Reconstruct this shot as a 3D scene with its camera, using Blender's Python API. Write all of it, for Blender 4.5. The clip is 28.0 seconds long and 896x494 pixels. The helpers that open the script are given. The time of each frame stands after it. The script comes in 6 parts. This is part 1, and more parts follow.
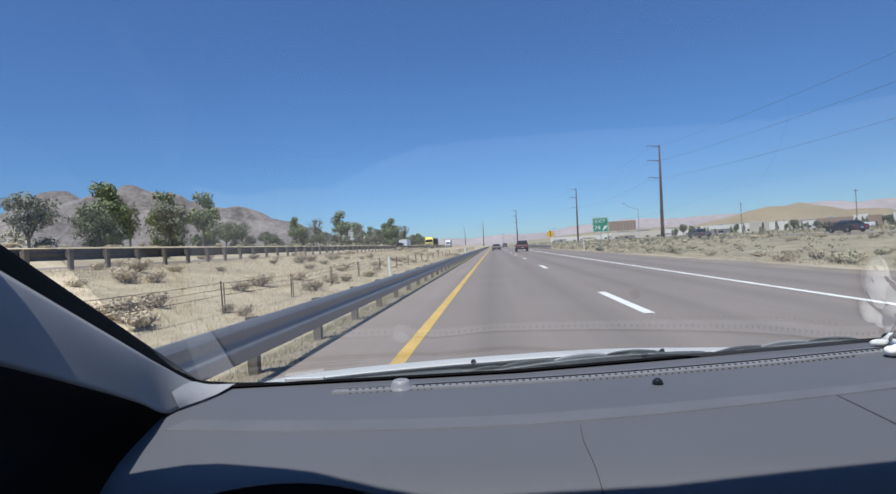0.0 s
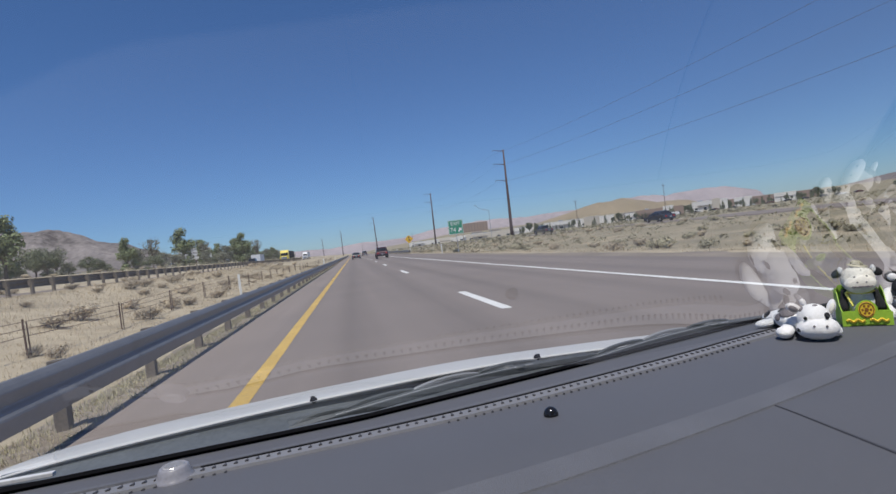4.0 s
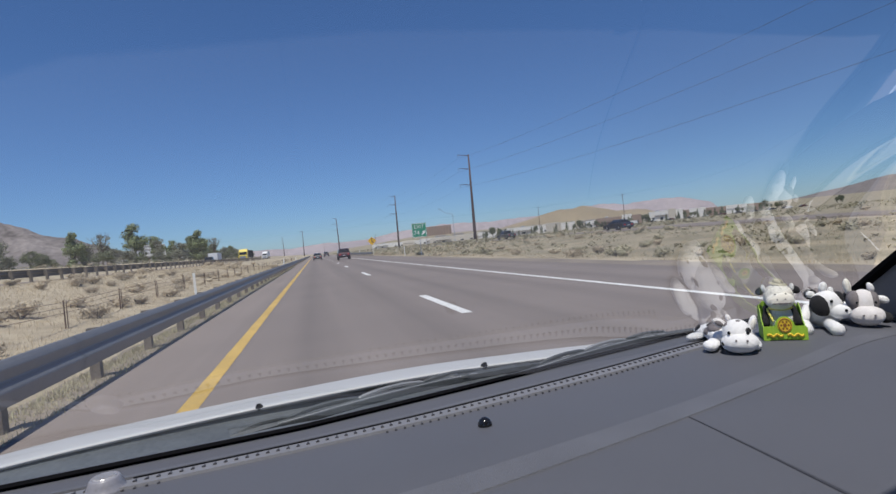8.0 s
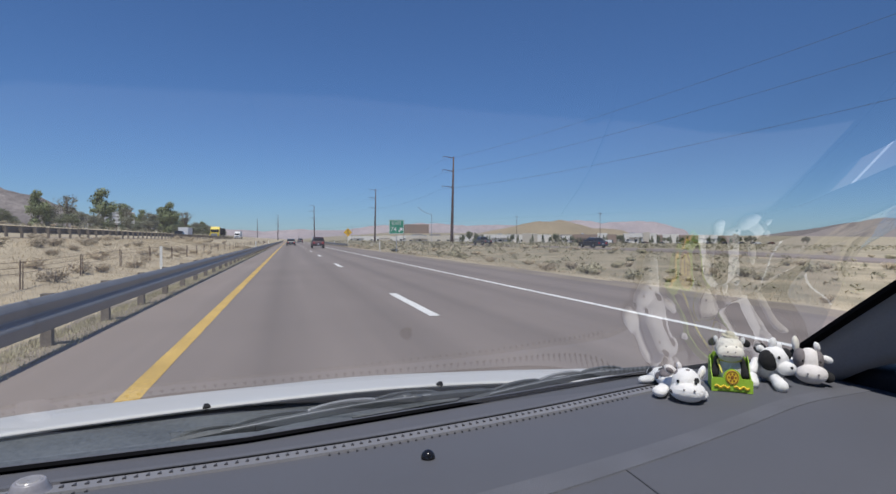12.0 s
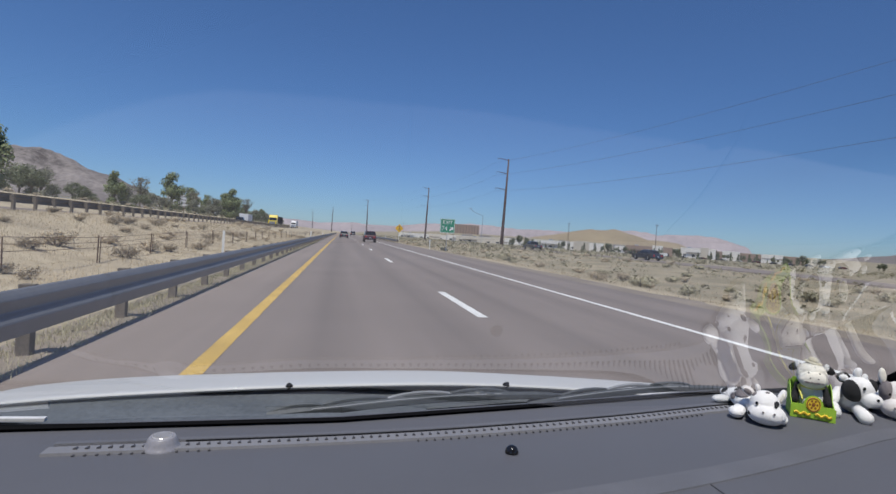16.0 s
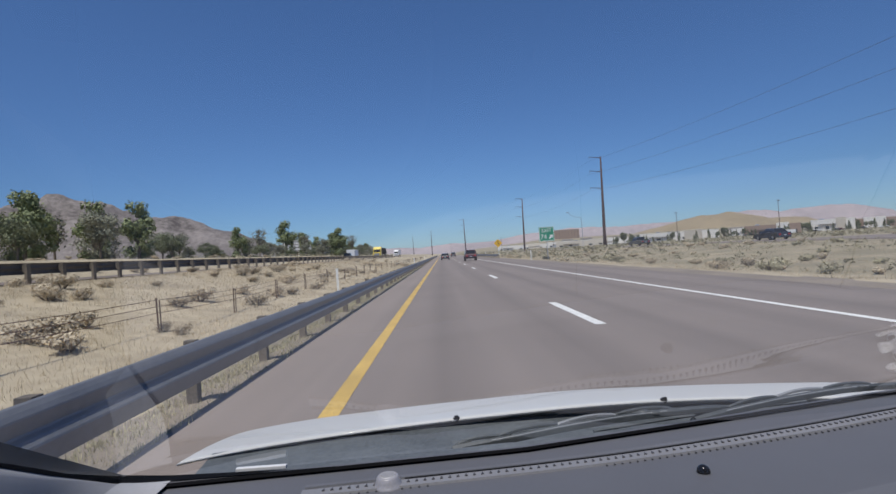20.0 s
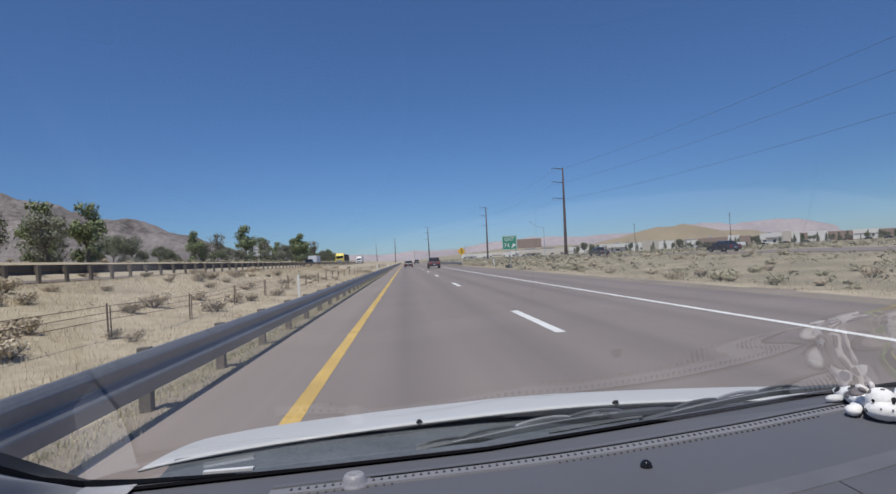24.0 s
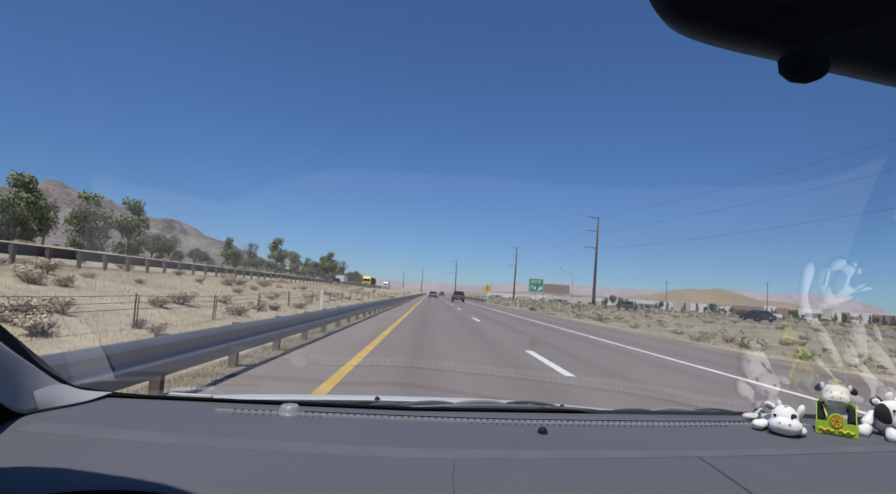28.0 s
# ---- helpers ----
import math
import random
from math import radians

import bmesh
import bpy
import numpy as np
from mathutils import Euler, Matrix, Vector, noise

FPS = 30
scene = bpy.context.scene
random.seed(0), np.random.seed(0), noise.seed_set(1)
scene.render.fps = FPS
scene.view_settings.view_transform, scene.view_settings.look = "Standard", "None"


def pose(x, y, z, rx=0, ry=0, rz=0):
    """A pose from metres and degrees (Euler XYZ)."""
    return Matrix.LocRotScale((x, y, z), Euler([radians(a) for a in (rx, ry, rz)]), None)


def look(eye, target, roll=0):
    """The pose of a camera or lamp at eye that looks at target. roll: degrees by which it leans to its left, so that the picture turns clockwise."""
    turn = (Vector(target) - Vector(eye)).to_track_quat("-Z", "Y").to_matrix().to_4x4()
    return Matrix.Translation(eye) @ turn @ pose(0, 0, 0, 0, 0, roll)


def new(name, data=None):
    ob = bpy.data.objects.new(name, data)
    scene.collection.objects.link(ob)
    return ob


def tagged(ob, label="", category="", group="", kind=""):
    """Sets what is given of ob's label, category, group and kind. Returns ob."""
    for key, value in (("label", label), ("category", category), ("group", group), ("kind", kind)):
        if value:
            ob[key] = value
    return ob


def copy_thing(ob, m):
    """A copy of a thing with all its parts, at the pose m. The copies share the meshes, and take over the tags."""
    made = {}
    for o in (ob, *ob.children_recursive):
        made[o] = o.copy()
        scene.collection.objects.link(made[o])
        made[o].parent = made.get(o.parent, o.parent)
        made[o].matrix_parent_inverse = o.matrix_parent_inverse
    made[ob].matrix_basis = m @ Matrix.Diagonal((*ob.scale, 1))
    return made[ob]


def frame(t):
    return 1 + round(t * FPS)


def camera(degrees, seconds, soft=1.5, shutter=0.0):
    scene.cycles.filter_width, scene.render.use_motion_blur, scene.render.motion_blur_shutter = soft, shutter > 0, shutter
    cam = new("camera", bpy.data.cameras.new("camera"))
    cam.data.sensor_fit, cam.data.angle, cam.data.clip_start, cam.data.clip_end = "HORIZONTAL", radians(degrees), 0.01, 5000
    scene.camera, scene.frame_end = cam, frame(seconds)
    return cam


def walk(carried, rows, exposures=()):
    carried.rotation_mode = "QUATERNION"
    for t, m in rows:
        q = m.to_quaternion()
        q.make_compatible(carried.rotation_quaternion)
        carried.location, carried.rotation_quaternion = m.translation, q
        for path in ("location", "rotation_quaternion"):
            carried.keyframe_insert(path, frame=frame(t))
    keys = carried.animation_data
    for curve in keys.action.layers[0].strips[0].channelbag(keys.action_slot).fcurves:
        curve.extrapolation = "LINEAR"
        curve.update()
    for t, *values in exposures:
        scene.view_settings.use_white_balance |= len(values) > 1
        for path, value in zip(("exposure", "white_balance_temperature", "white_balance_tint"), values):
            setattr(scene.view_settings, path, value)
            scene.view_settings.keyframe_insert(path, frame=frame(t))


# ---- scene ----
cam = camera(81.0, 28.0, soft=1.5)


def seat_view(x, y, z, yaw, pitch, roll):
    """Camera pose: yaw to the left, pitch up, roll to its left, in degrees."""
    return pose(x, y, z, 0, 0, yaw) @ pose(0, 0, 0, 90 + pitch) @ pose(0, 0, 0, 0, 0, roll)


ROWS = [
    (0.0, 0.102, -0.213, 1.303, 4.95, 0.05, -3.30),
    (0.5, 0.133, -0.067, 1.293, -2.87, -0.31, -0.74),
    (1.0, 0.159, 0.041, 1.294, -11.08, -1.03, -1.29),
    (1.5, 0.158, 0.066, 1.292, -11.25, -2.18, -1.58),
    (2.0, 0.141, 0.065, 1.296, -9.70, -1.78, -4.24),
    (2.5, 0.134, 0.084, 1.281, -10.90, -3.67, -5.14),
    (3.0, 0.128, 0.067, 1.291, -10.49, -2.68, -4.89),
    (3.5, 0.149, 0.068, 1.282, -10.22, -1.50, -6.56),
    (5.5, 0.145, 0.062, 1.283, -10.35, 0.76, -7.75),
    (6.0, 0.145, 0.064, 1.283, -10.67, 1.07, -5.92),
    (6.5, 0.138, 0.052, 1.287, -10.87, 0.85, -4.99),
    (7.0, 0.167, 0.037, 1.299, -11.93, 0.70, -5.87),
    (7.5, 0.191, 0.042, 1.296, -14.36, -0.71, -6.70),
    (8.0, 0.172, 0.041, 1.294, -14.28, -0.69, -5.84),
    (8.5, 0.151, 0.071, 1.282, -14.30, -1.43, -2.63),
    (9.0, 0.151, 0.077, 1.289, -13.98, -0.76, -1.46),
    (9.5, 0.138, 0.063, 1.295, -13.40, 0.20, 0.02),
    (10.0, 0.149, 0.058, 1.310, -14.43, 0.57, 2.35),
    (10.5, 0.172, 0.053, 1.306, -15.32, -0.13, 2.44),
    (11.0, 0.180, 0.052, 1.304, -16.13, -0.57, 1.43),
    (11.5, 0.190, 0.035, 1.331, -16.73, -0.51, 0.25),
    (13.5, 0.170, 0.043, 1.332, -17.55, -1.94, 0.90),
    (14.0, 0.166, 0.037, 1.330, -15.60, -1.48, 1.50),
    (14.5, 0.165, 0.036, 1.317, -14.74, -1.43, 1.59),
    (15.0, 0.173, 0.052, 1.310, -14.00, -2.31, 0.86),
    (15.5, 0.149, 0.022, 1.340, -12.95, -0.30, 2.27),
    (16.0, 0.119, 0.018, 1.333, -11.59, -0.86, 4.00),
    (16.5, 0.102, 0.023, 1.327, -10.58, -1.36, 4.89),
    (17.0, 0.077, 0.005, 1.351, -8.40, -1.08, 3.28),
    (17.5, 0.041, -0.027, 1.368, -4.72, -2.01, 0.99),
    (18.0, 0.013, -0.023, 1.369, -0.45, -1.30, -0.82),
    (18.5, 0.002, -0.026, 1.366, -0.72, -1.95, -0.29),
    (19.0, 0.012, -0.027, 1.364, -0.63, -1.11, -1.77),
    (19.5, 0.022, -0.024, 1.360, -0.20, -0.62, -3.46),
    (20.0, 0.023, -0.044, 1.378, -0.74, 0.71, -3.83),
    (20.5, 0.023, -0.039, 1.371, -1.13, 0.58, -4.23),
    (21.0, 0.025, -0.034, 1.370, -1.38, 0.45, -4.24),
    (21.5, 0.041, -0.025, 1.370, -1.97, 0.05, -5.65),
    (23.5, 0.007, -0.118, 1.391, -3.27, 1.83, -3.28),
    (24.0, 0.018, -0.091, 1.382, -4.75, 1.30, -3.10),
    (24.5, 0.028, -0.086, 1.384, -4.68, 2.43, -4.77),
    (25.0, 0.036, -0.084, 1.386, -5.09, 3.19, -3.97),
    (25.5, 0.049, -0.031, 1.363, -6.28, 2.15, -4.80),
    (26.0, 0.050, 0.018, 1.342, -7.31, 2.43, -3.13),
    (26.5, 0.078, -0.020, 1.330, -4.84, 3.40, -2.51),
    (27.0, 0.119, -0.087, 1.294, -3.14, 2.75, -1.30),
    (27.5, 0.141, -0.190, 1.291, -1.79, 5.56, 1.91),
    (28.0, 0.152, -0.227, 1.283, -1.54, 5.03, 3.86),
]
walk(cam, [(t, seat_view(x, y, z, yaw, pitch, roll)) for t, x, y, z, yaw, pitch, roll in ROWS],
     exposures=[(0.0, 0.38, 6350, 6), (0.5, 0.3, 6220, 4), (1.0, 0.14, 6160, 3), (1.6, 0.07, 6220, 5), (2.2, 0.05, 6300, 7), (3.0, 0.04, 6420, 9), (5.0, 0.05, 6500, 10), (28.0, 0.06, 6500, 10)])

# ---------------------------------------------------------------- light
SUN_DIR = Vector((-0.19, -0.52, 1.40)).normalized()
sun_data = bpy.data.lights.new("sun", "SUN")
sun_data.energy, sun_data.angle, sun_data.color = 4.2, radians(0.55), (1.0, 0.955, 0.88)
sun_ob = new("sun", sun_data)
sun_ob.matrix_world = look(SUN_DIR * 60, (0, 0, 0))

world = bpy.data.worlds.new("sky")
scene.world = world
world.use_nodes = True
wn = world.node_tree.nodes
sky = wn.new("ShaderNodeTexSky")
sky.sky_type, sky.sun_disc = "NISHITA", False
sky.sun_elevation = math.asin(SUN_DIR.z)
sky.sun_rotation = math.atan2(SUN_DIR.x, SUN_DIR.y)
sky.altitude, sky.air_density, sky.dust_density, sky.ozone_density = 1400, 1.0, 0.7, 4.0
wn["Background"].inputs["Strength"].default_value = 0.085
clear = wn.new("ShaderNodeMix")
clear.data_type, clear.blend_type = "RGBA", "MULTIPLY"
clear.inputs["Factor"].default_value = 1.0
clear.inputs["B"].default_value = (0.775, 1.0, 1.30, 1)
world.node_tree.links.new(sky.outputs[0], clear.inputs["A"])
world.node_tree.links.new(clear.outputs["Result"], wn["Background"].inputs["Color"])


# ---------------------------------------------------------------- materials
def material(name, base, rough=0.6, vary=0.18, big=0.6, fine=25.0, bump=0.0, bump_scale=None, metal=0.0, tint=None, coat=0.0, per_object=0.0, relief=0.01):
    """A painted or natural surface: colour that shifts at two scales, roughness that shifts with it, and fine relief."""
    m = bpy.data.materials.new(name)
    m.use_nodes = True
    nt = m.node_tree
    n, l = nt.nodes, nt.links
    b = n["Principled BSDF"]
    b.inputs["Metallic"].default_value = metal
    b.inputs["Coat Weight"].default_value = coat
    pos = n.new("ShaderNodeTexCoord")
    n1, n2 = n.new("ShaderNodeTexNoise"), n.new("ShaderNodeTexNoise")
    n1.inputs["Scale"].default_value, n2.inputs["Scale"].default_value = big, fine
    n1.inputs["Detail"].default_value, n2.inputs["Detail"].default_value = 4, 6
    l.new(pos.outputs["Object"], n1.inputs["Vector"])
    l.new(pos.outputs["Object"], n2.inputs["Vector"])
    add = n.new("ShaderNodeMath")
    add.operation = "ADD"
    l.new(n1.outputs["Fac"], add.inputs[0])
    l.new(n2.outputs["Fac"], add.inputs[1])
    ramp = n.new("ShaderNodeMapRange")
    ramp.inputs["From Min"].default_value, ramp.inputs["From Max"].default_value = 0.7, 1.3
    l.new(add.outputs[0], ramp.inputs["Value"])
    mix = n.new("ShaderNodeMix")
    mix.data_type = "RGBA"
    dark = [max(0.0, c * (1 - vary)) for c in base]
    light = [min(0.95, c * (1 + vary)) for c in (tint or base)]
    mix.inputs["A"].default_value, mix.inputs["B"].default_value = (*dark, 1), (*light, 1)
    l.new(ramp.outputs[0], mix.inputs["Factor"])
    colour = mix.outputs["Result"]
    if per_object:
        info, hsv, span = n.new("ShaderNodeObjectInfo"), n.new("ShaderNodeHueSaturation"), n.new("ShaderNodeMapRange")
        span.inputs["To Min"].default_value, span.inputs["To Max"].default_value = 1 - per_object, 1 + per_object
        l.new(info.outputs["Random"], span.inputs["Value"])
        l.new(span.outputs[0], hsv.inputs["Value"])
        l.new(colour, hsv.inputs["Color"])
        colour = hsv.outputs["Color"]
    l.new(colour, b.inputs["Base Color"])
    rr = n.new("ShaderNodeMapRange")
    rr.inputs["To Min"].default_value, rr.inputs["To Max"].default_value = max(0.02, rough - 0.1), min(1, rough + 0.1)
    l.new(n2.outputs["Fac"], rr.inputs["Value"])
    l.new(rr.outputs[0], b.inputs["Roughness"])
    if bump:
        bn, n3 = n.new("ShaderNodeBump"), n.new("ShaderNodeTexNoise")
        n3.inputs["Scale"].default_value, n3.inputs["Detail"].default_value = bump_scale or fine * 2, 5
        l.new(pos.outputs["Object"], n3.inputs["Vector"])
        bn.inputs["Strength"].default_value, bn.inputs["Distance"].default_value = bump, relief
        l.new(n3.outputs["Fac"], bn.inputs["Height"])
        l.new(bn.outputs[0], b.inputs["Normal"])
    return m


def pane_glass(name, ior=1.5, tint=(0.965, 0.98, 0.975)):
    """A laminated pane, both faces in one: clear, with mirror gloss that follows Fresnel up to a set limit."""
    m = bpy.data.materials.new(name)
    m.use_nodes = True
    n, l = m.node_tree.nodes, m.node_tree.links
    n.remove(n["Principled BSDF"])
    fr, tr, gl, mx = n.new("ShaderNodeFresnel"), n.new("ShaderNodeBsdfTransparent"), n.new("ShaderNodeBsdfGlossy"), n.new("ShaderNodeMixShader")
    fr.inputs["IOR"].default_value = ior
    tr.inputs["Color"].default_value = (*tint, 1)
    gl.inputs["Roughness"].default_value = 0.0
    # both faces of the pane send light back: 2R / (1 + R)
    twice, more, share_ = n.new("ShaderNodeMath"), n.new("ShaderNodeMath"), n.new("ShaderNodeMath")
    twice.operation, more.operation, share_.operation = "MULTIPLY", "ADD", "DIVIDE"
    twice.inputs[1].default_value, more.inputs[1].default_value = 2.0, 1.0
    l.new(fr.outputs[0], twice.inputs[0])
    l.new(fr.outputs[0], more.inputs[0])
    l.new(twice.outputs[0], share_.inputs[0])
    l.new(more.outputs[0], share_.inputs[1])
    # gloss is held to 0.30, below true Fresnel at grazing angles
    gloss_cap = n.new("ShaderNodeMath")
    gloss_cap.operation = "MINIMUM"
    gloss_cap.inputs[1].default_value = 0.30
    l.new(share_.outputs[0], gloss_cap.inputs[0])
    l.new(gloss_cap.outputs[0], mx.inputs[0])
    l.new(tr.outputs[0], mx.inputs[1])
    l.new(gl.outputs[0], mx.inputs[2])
    # a thin uneven film of dust on the glass
    pos, smear, film, dust, top = n.new("ShaderNodeTexCoord"), n.new("ShaderNodeTexNoise"), n.new("ShaderNodeMapRange"), n.new("ShaderNodeBsdfDiffuse"), n.new("ShaderNodeMixShader")
    smear.inputs["Scale"].default_value, smear.inputs["Detail"].default_value = 2.2, 7
    film.inputs["From Min"].default_value, film.inputs["From Max"].default_value = 0.35, 0.75
    film.inputs["To Min"].default_value, film.inputs["To Max"].default_value = 0.006, 0.035
    dust.inputs["Color"].default_value = (0.7, 0.7, 0.72, 1)
    l.new(pos.outputs["Object"], smear.inputs["Vector"])
    l.new(smear.outputs["Fac"], film.inputs["Value"])
    l.new(film.outputs[0], top.inputs[0])
    l.new(mx.outputs[0], top.inputs[1])
    l.new(dust.outputs[0], top.inputs[2])
    l.new(top.outputs[0], n["Material Output"].inputs["Surface"])
    return m


M = {
    "dash": material("dash_plastic", (0.088, 0.091, 0.106), 0.62, 0.08, 3, 260, 0.5, 1100, relief=0.0006),
    # Grain is its own; the paler tone also stands for sun on the crease.
    "dash_band": material("grained_band", (0.107, 0.110, 0.126), 0.6, 0.14, 12, 420, 0.8, 700, relief=0.0012),
    "dash_dark": material("dark_plastic", (0.020, 0.021, 0.026), 0.55, 0.2, 6, 200, 0.4, 900, relief=0.0006),
    "vent": material("vent_plastic", (0.175, 0.176, 0.19), 0.5, 0.1, 8, 200, 0.3, 700, relief=0.0006),
    "gap": material("gap_black", (0.006, 0.006, 0.008), 0.7, 0.2),
    "rubber": material("black_rubber", (0.004, 0.004, 0.005), 0.8, 0.25, 4, 120, 0.2, relief=0.001),
    # Sunlit copy of the pillar trim; the light is in its colour.
    "pillar_pale": material("pale_pillar_foot", (0.31, 0.312, 0.33), 0.75, 0.08, 5, 220, 0.5, 1100, relief=0.0006),
    "pillar": material("pillar_trim", (0.19, 0.193, 0.21), 0.75, 0.08, 5, 220, 0.5, 1100, relief=0.0006),
    "sensor": material("grey_sensor_plastic", (0.23, 0.23, 0.26), 0.35, 0.12, 30, 300),
    "sensor_black": material("black_sensor_gloss", (0.01, 0.01, 0.012), 0.12, 0.2, 40, 300),
    "plate": material("pale_plate", (0.55, 0.56, 0.58), 0.4, 0.1, 20, 200),
    "hood": material("white_car_paint", (0.60, 0.60, 0.60), 0.55, 0.03, 2, 60, 0, None, 0, None, 0.15),
    "cowl": material("cowl_plastic", (0.100, 0.110, 0.118), 0.5, 0.3, 8, 120, 0.4, 300, relief=0.002),
    "headliner": material("headliner_cloth", (0.30, 0.30, 0.30), 0.95, 0.08, 4, 300, 0.4, 900),
    "plush_white": material("white_plush", (0.92, 0.915, 0.91), 0.95, 0.10, 30, 300, 0.8, 1300, relief=0.0022),
    "plush_cream": material("cream_plush", (0.88, 0.84, 0.75), 0.95, 0.10, 30, 300, 0.8, 1300, relief=0.0022),
    "plush_black": material("black_plush", (0.018, 0.018, 0.02), 0.95, 0.2, 30, 300, 0.8, 1300, relief=0.0022),
    "plush_grey": material("grey_plush", (0.20, 0.18, 0.185), 0.95, 0.12, 30, 300, 0.8, 1300, relief=0.0022),
    "plush_pink": material("pale_muzzle_plush", (0.80, 0.77, 0.76), 0.95, 0.08, 30, 300, 0.8, 1300, relief=0.0022),
    "eye": material("black_bead", (0.01, 0.01, 0.01), 0.1, 0.1),
    "carton": material("green_carton", (0.30, 0.50, 0.045), 0.5, 0.10, 20, 200),
    "carton_print": material("yellow_print", (0.75, 0.52, 0.04), 0.5, 0.1, 20, 200),
    "carton_red": material("brown_print", (0.25, 0.10, 0.02), 0.5, 0.1, 20, 200),
    "hat": material("straw_hat", (0.50, 0.46, 0.33), 0.9, 0.2, 60, 400, 0.5, 500),
    "yellow_line": material("yellow_road_paint", (0.64, 0.425, 0.115), 0.7, 0.24, 1.2, 22, 0.4, 90),
    "white_line": material("white_road_paint", (0.84, 0.83, 0.80), 0.7, 0.14, 1.5, 22, 0.4, 90),
    "steel": material("galvanised_steel", (0.185, 0.19, 0.205), 0.5, 0.16, 0.9, 14, 0.03, 60, 0.25),
    "wood_post": material("weathered_timber", (0.19, 0.16, 0.13), 0.9, 0.3, 2, 26, 0.6, 60, per_object=0.2),
    "rust": material("rusty_steel", (0.13, 0.075, 0.05), 0.8, 0.3, 3, 40, 0.3, 90),
    "pole": material("weathering_steel_pole", (0.085, 0.055, 0.05), 0.75, 0.25, 0.6, 6, 0.2, 30),
    "wire": material("conductor_wire", (0.10, 0.11, 0.13), 0.5, 0.1),
    "insulator": material("grey_insulator", (0.25, 0.26, 0.28), 0.4, 0.1),
    "marker": material("white_marker_post", (0.78, 0.78, 0.75), 0.6, 0.06, 6, 60),
    "sign_green": material("green_sign_sheet", (0.012, 0.26, 0.15), 0.45, 0.08, 1.5, 20),
    "sign_yellow": material("yellow_sign_sheet", (0.80, 0.46, 0.012), 0.45, 0.08, 1.5, 20),
    "sign_white": material("white_sign_sheet", (0.82, 0.83, 0.82), 0.45, 0.05, 2, 20),
    "sign_black": material("black_sign_print", (0.02, 0.02, 0.02), 0.5, 0.1),
    "lamp_metal": material("lamp_aluminium", (0.45, 0.47, 0.50), 0.4, 0.1, 1, 10, 0, None, 0.5),
    "concrete": material("pale_concrete", (0.46, 0.43, 0.39), 0.9, 0.14, 0.35, 9, 0.5, 30),
    "stucco": material("cream_stucco", (0.66, 0.60, 0.51), 0.9, 0.08, 0.2, 4, 0.3, 20, per_object=0.16),
    "stucco_white": material("white_stucco", (0.80, 0.77, 0.72), 0.9, 0.06, 0.2, 4, 0.3, 20),
    "stucco_brown": material("brown_stucco", (0.34, 0.25, 0.20), 0.9, 0.1, 0.2, 4, 0.3, 20),
    "roofing": material("grey_roofing", (0.20, 0.18, 0.165), 0.9, 0.14, 0.3, 5, 0.3, 20),
    "shop_window": material("dark_window", (0.07, 0.08, 0.09), 0.12, 0.2, 0.5, 6),
    "bark": material("grey_bark", (0.15, 0.125, 0.10), 0.95, 0.25, 2, 18, 0.8, 40),
    "leaf_green": material("cottonwood_leaves", (0.18, 0.215, 0.095), 0.7, 0.3, 0.5, 5, tint=(0.22, 0.25, 0.12)),
    "leaf_dark": material("dark_leaves", (0.135, 0.155, 0.085), 0.75, 0.3, 0.5, 5, tint=(0.175, 0.19, 0.11)),
    "leaf_grey": material("silver_olive_leaves", (0.21, 0.215, 0.15), 0.75, 0.3, 0.5, 5, tint=(0.26, 0.26, 0.19)),
    "twig": material("bare_twigs", (0.22, 0.185, 0.15), 0.9, 0.25, 1, 9),
    "sage": material("dry_sagebrush", (0.56, 0.47, 0.34), 0.9, 0.2, 1.5, 20, tint=(0.62, 0.53, 0.39), per_object=0.16),
    "sage_green": material("grey_green_sagebrush", (0.36, 0.33, 0.22), 0.9, 0.3, 1.5, 20, tint=(0.46, 0.42, 0.29), per_object=0.22),
    "straw": material("dry_cheatgrass", (0.52, 0.44, 0.30), 0.9, 0.14, 0.25, 8, tint=(0.62, 0.52, 0.375)),
    "tyre": material("tyre_rubber", (0.015, 0.015, 0.016), 0.85, 0.2, 6, 60),
    "rim": material("alloy_rim", (0.40, 0.41, 0.42), 0.35, 0.1, 6, 60, 0, None, 0.8),
    "car_red": material("dark_red_car_paint", (0.085, 0.012, 0.015), 0.3, 0.06, 2, 40, 0, None, 0, None, 0.7),
    "car_black": material("black_car_paint", (0.014, 0.015, 0.018), 0.28, 0.1, 2, 40, 0, None, 0, None, 0.7),
    "car_blue": material("dark_blue_car_paint", (0.018, 0.026, 0.045), 0.28, 0.1, 2, 40, 0, None, 0, None, 0.7),
    "car_grey": material("grey_car_paint", (0.075, 0.08, 0.088), 0.3, 0.08, 2, 40, 0, None, 0, None, 0.7),
    "car_yellow": material("yellow_truck_paint", (0.74, 0.56, 0.012), 0.35, 0.05, 1, 30, 0, None, 0, None, 0.4),
    "box_white": material("white_trailer_sheet", (0.78, 0.78, 0.78), 0.45, 0.05, 1, 20),
    "trailer_dark": material("black_gondola_steel", (0.035, 0.032, 0.032), 0.7, 0.3, 0.8, 12, 0.2, 40),
    "car_glass": material("tinted_car_glass", (0.012, 0.014, 0.017), 0.06, 0.2, 3, 40),
    "tail_light": material("red_lens", (0.42, 0.015, 0.012), 0.2, 0.1),
    "head_light": material("clear_lens", (0.75, 0.76, 0.78), 0.15, 0.1),
}
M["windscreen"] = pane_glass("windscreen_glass")


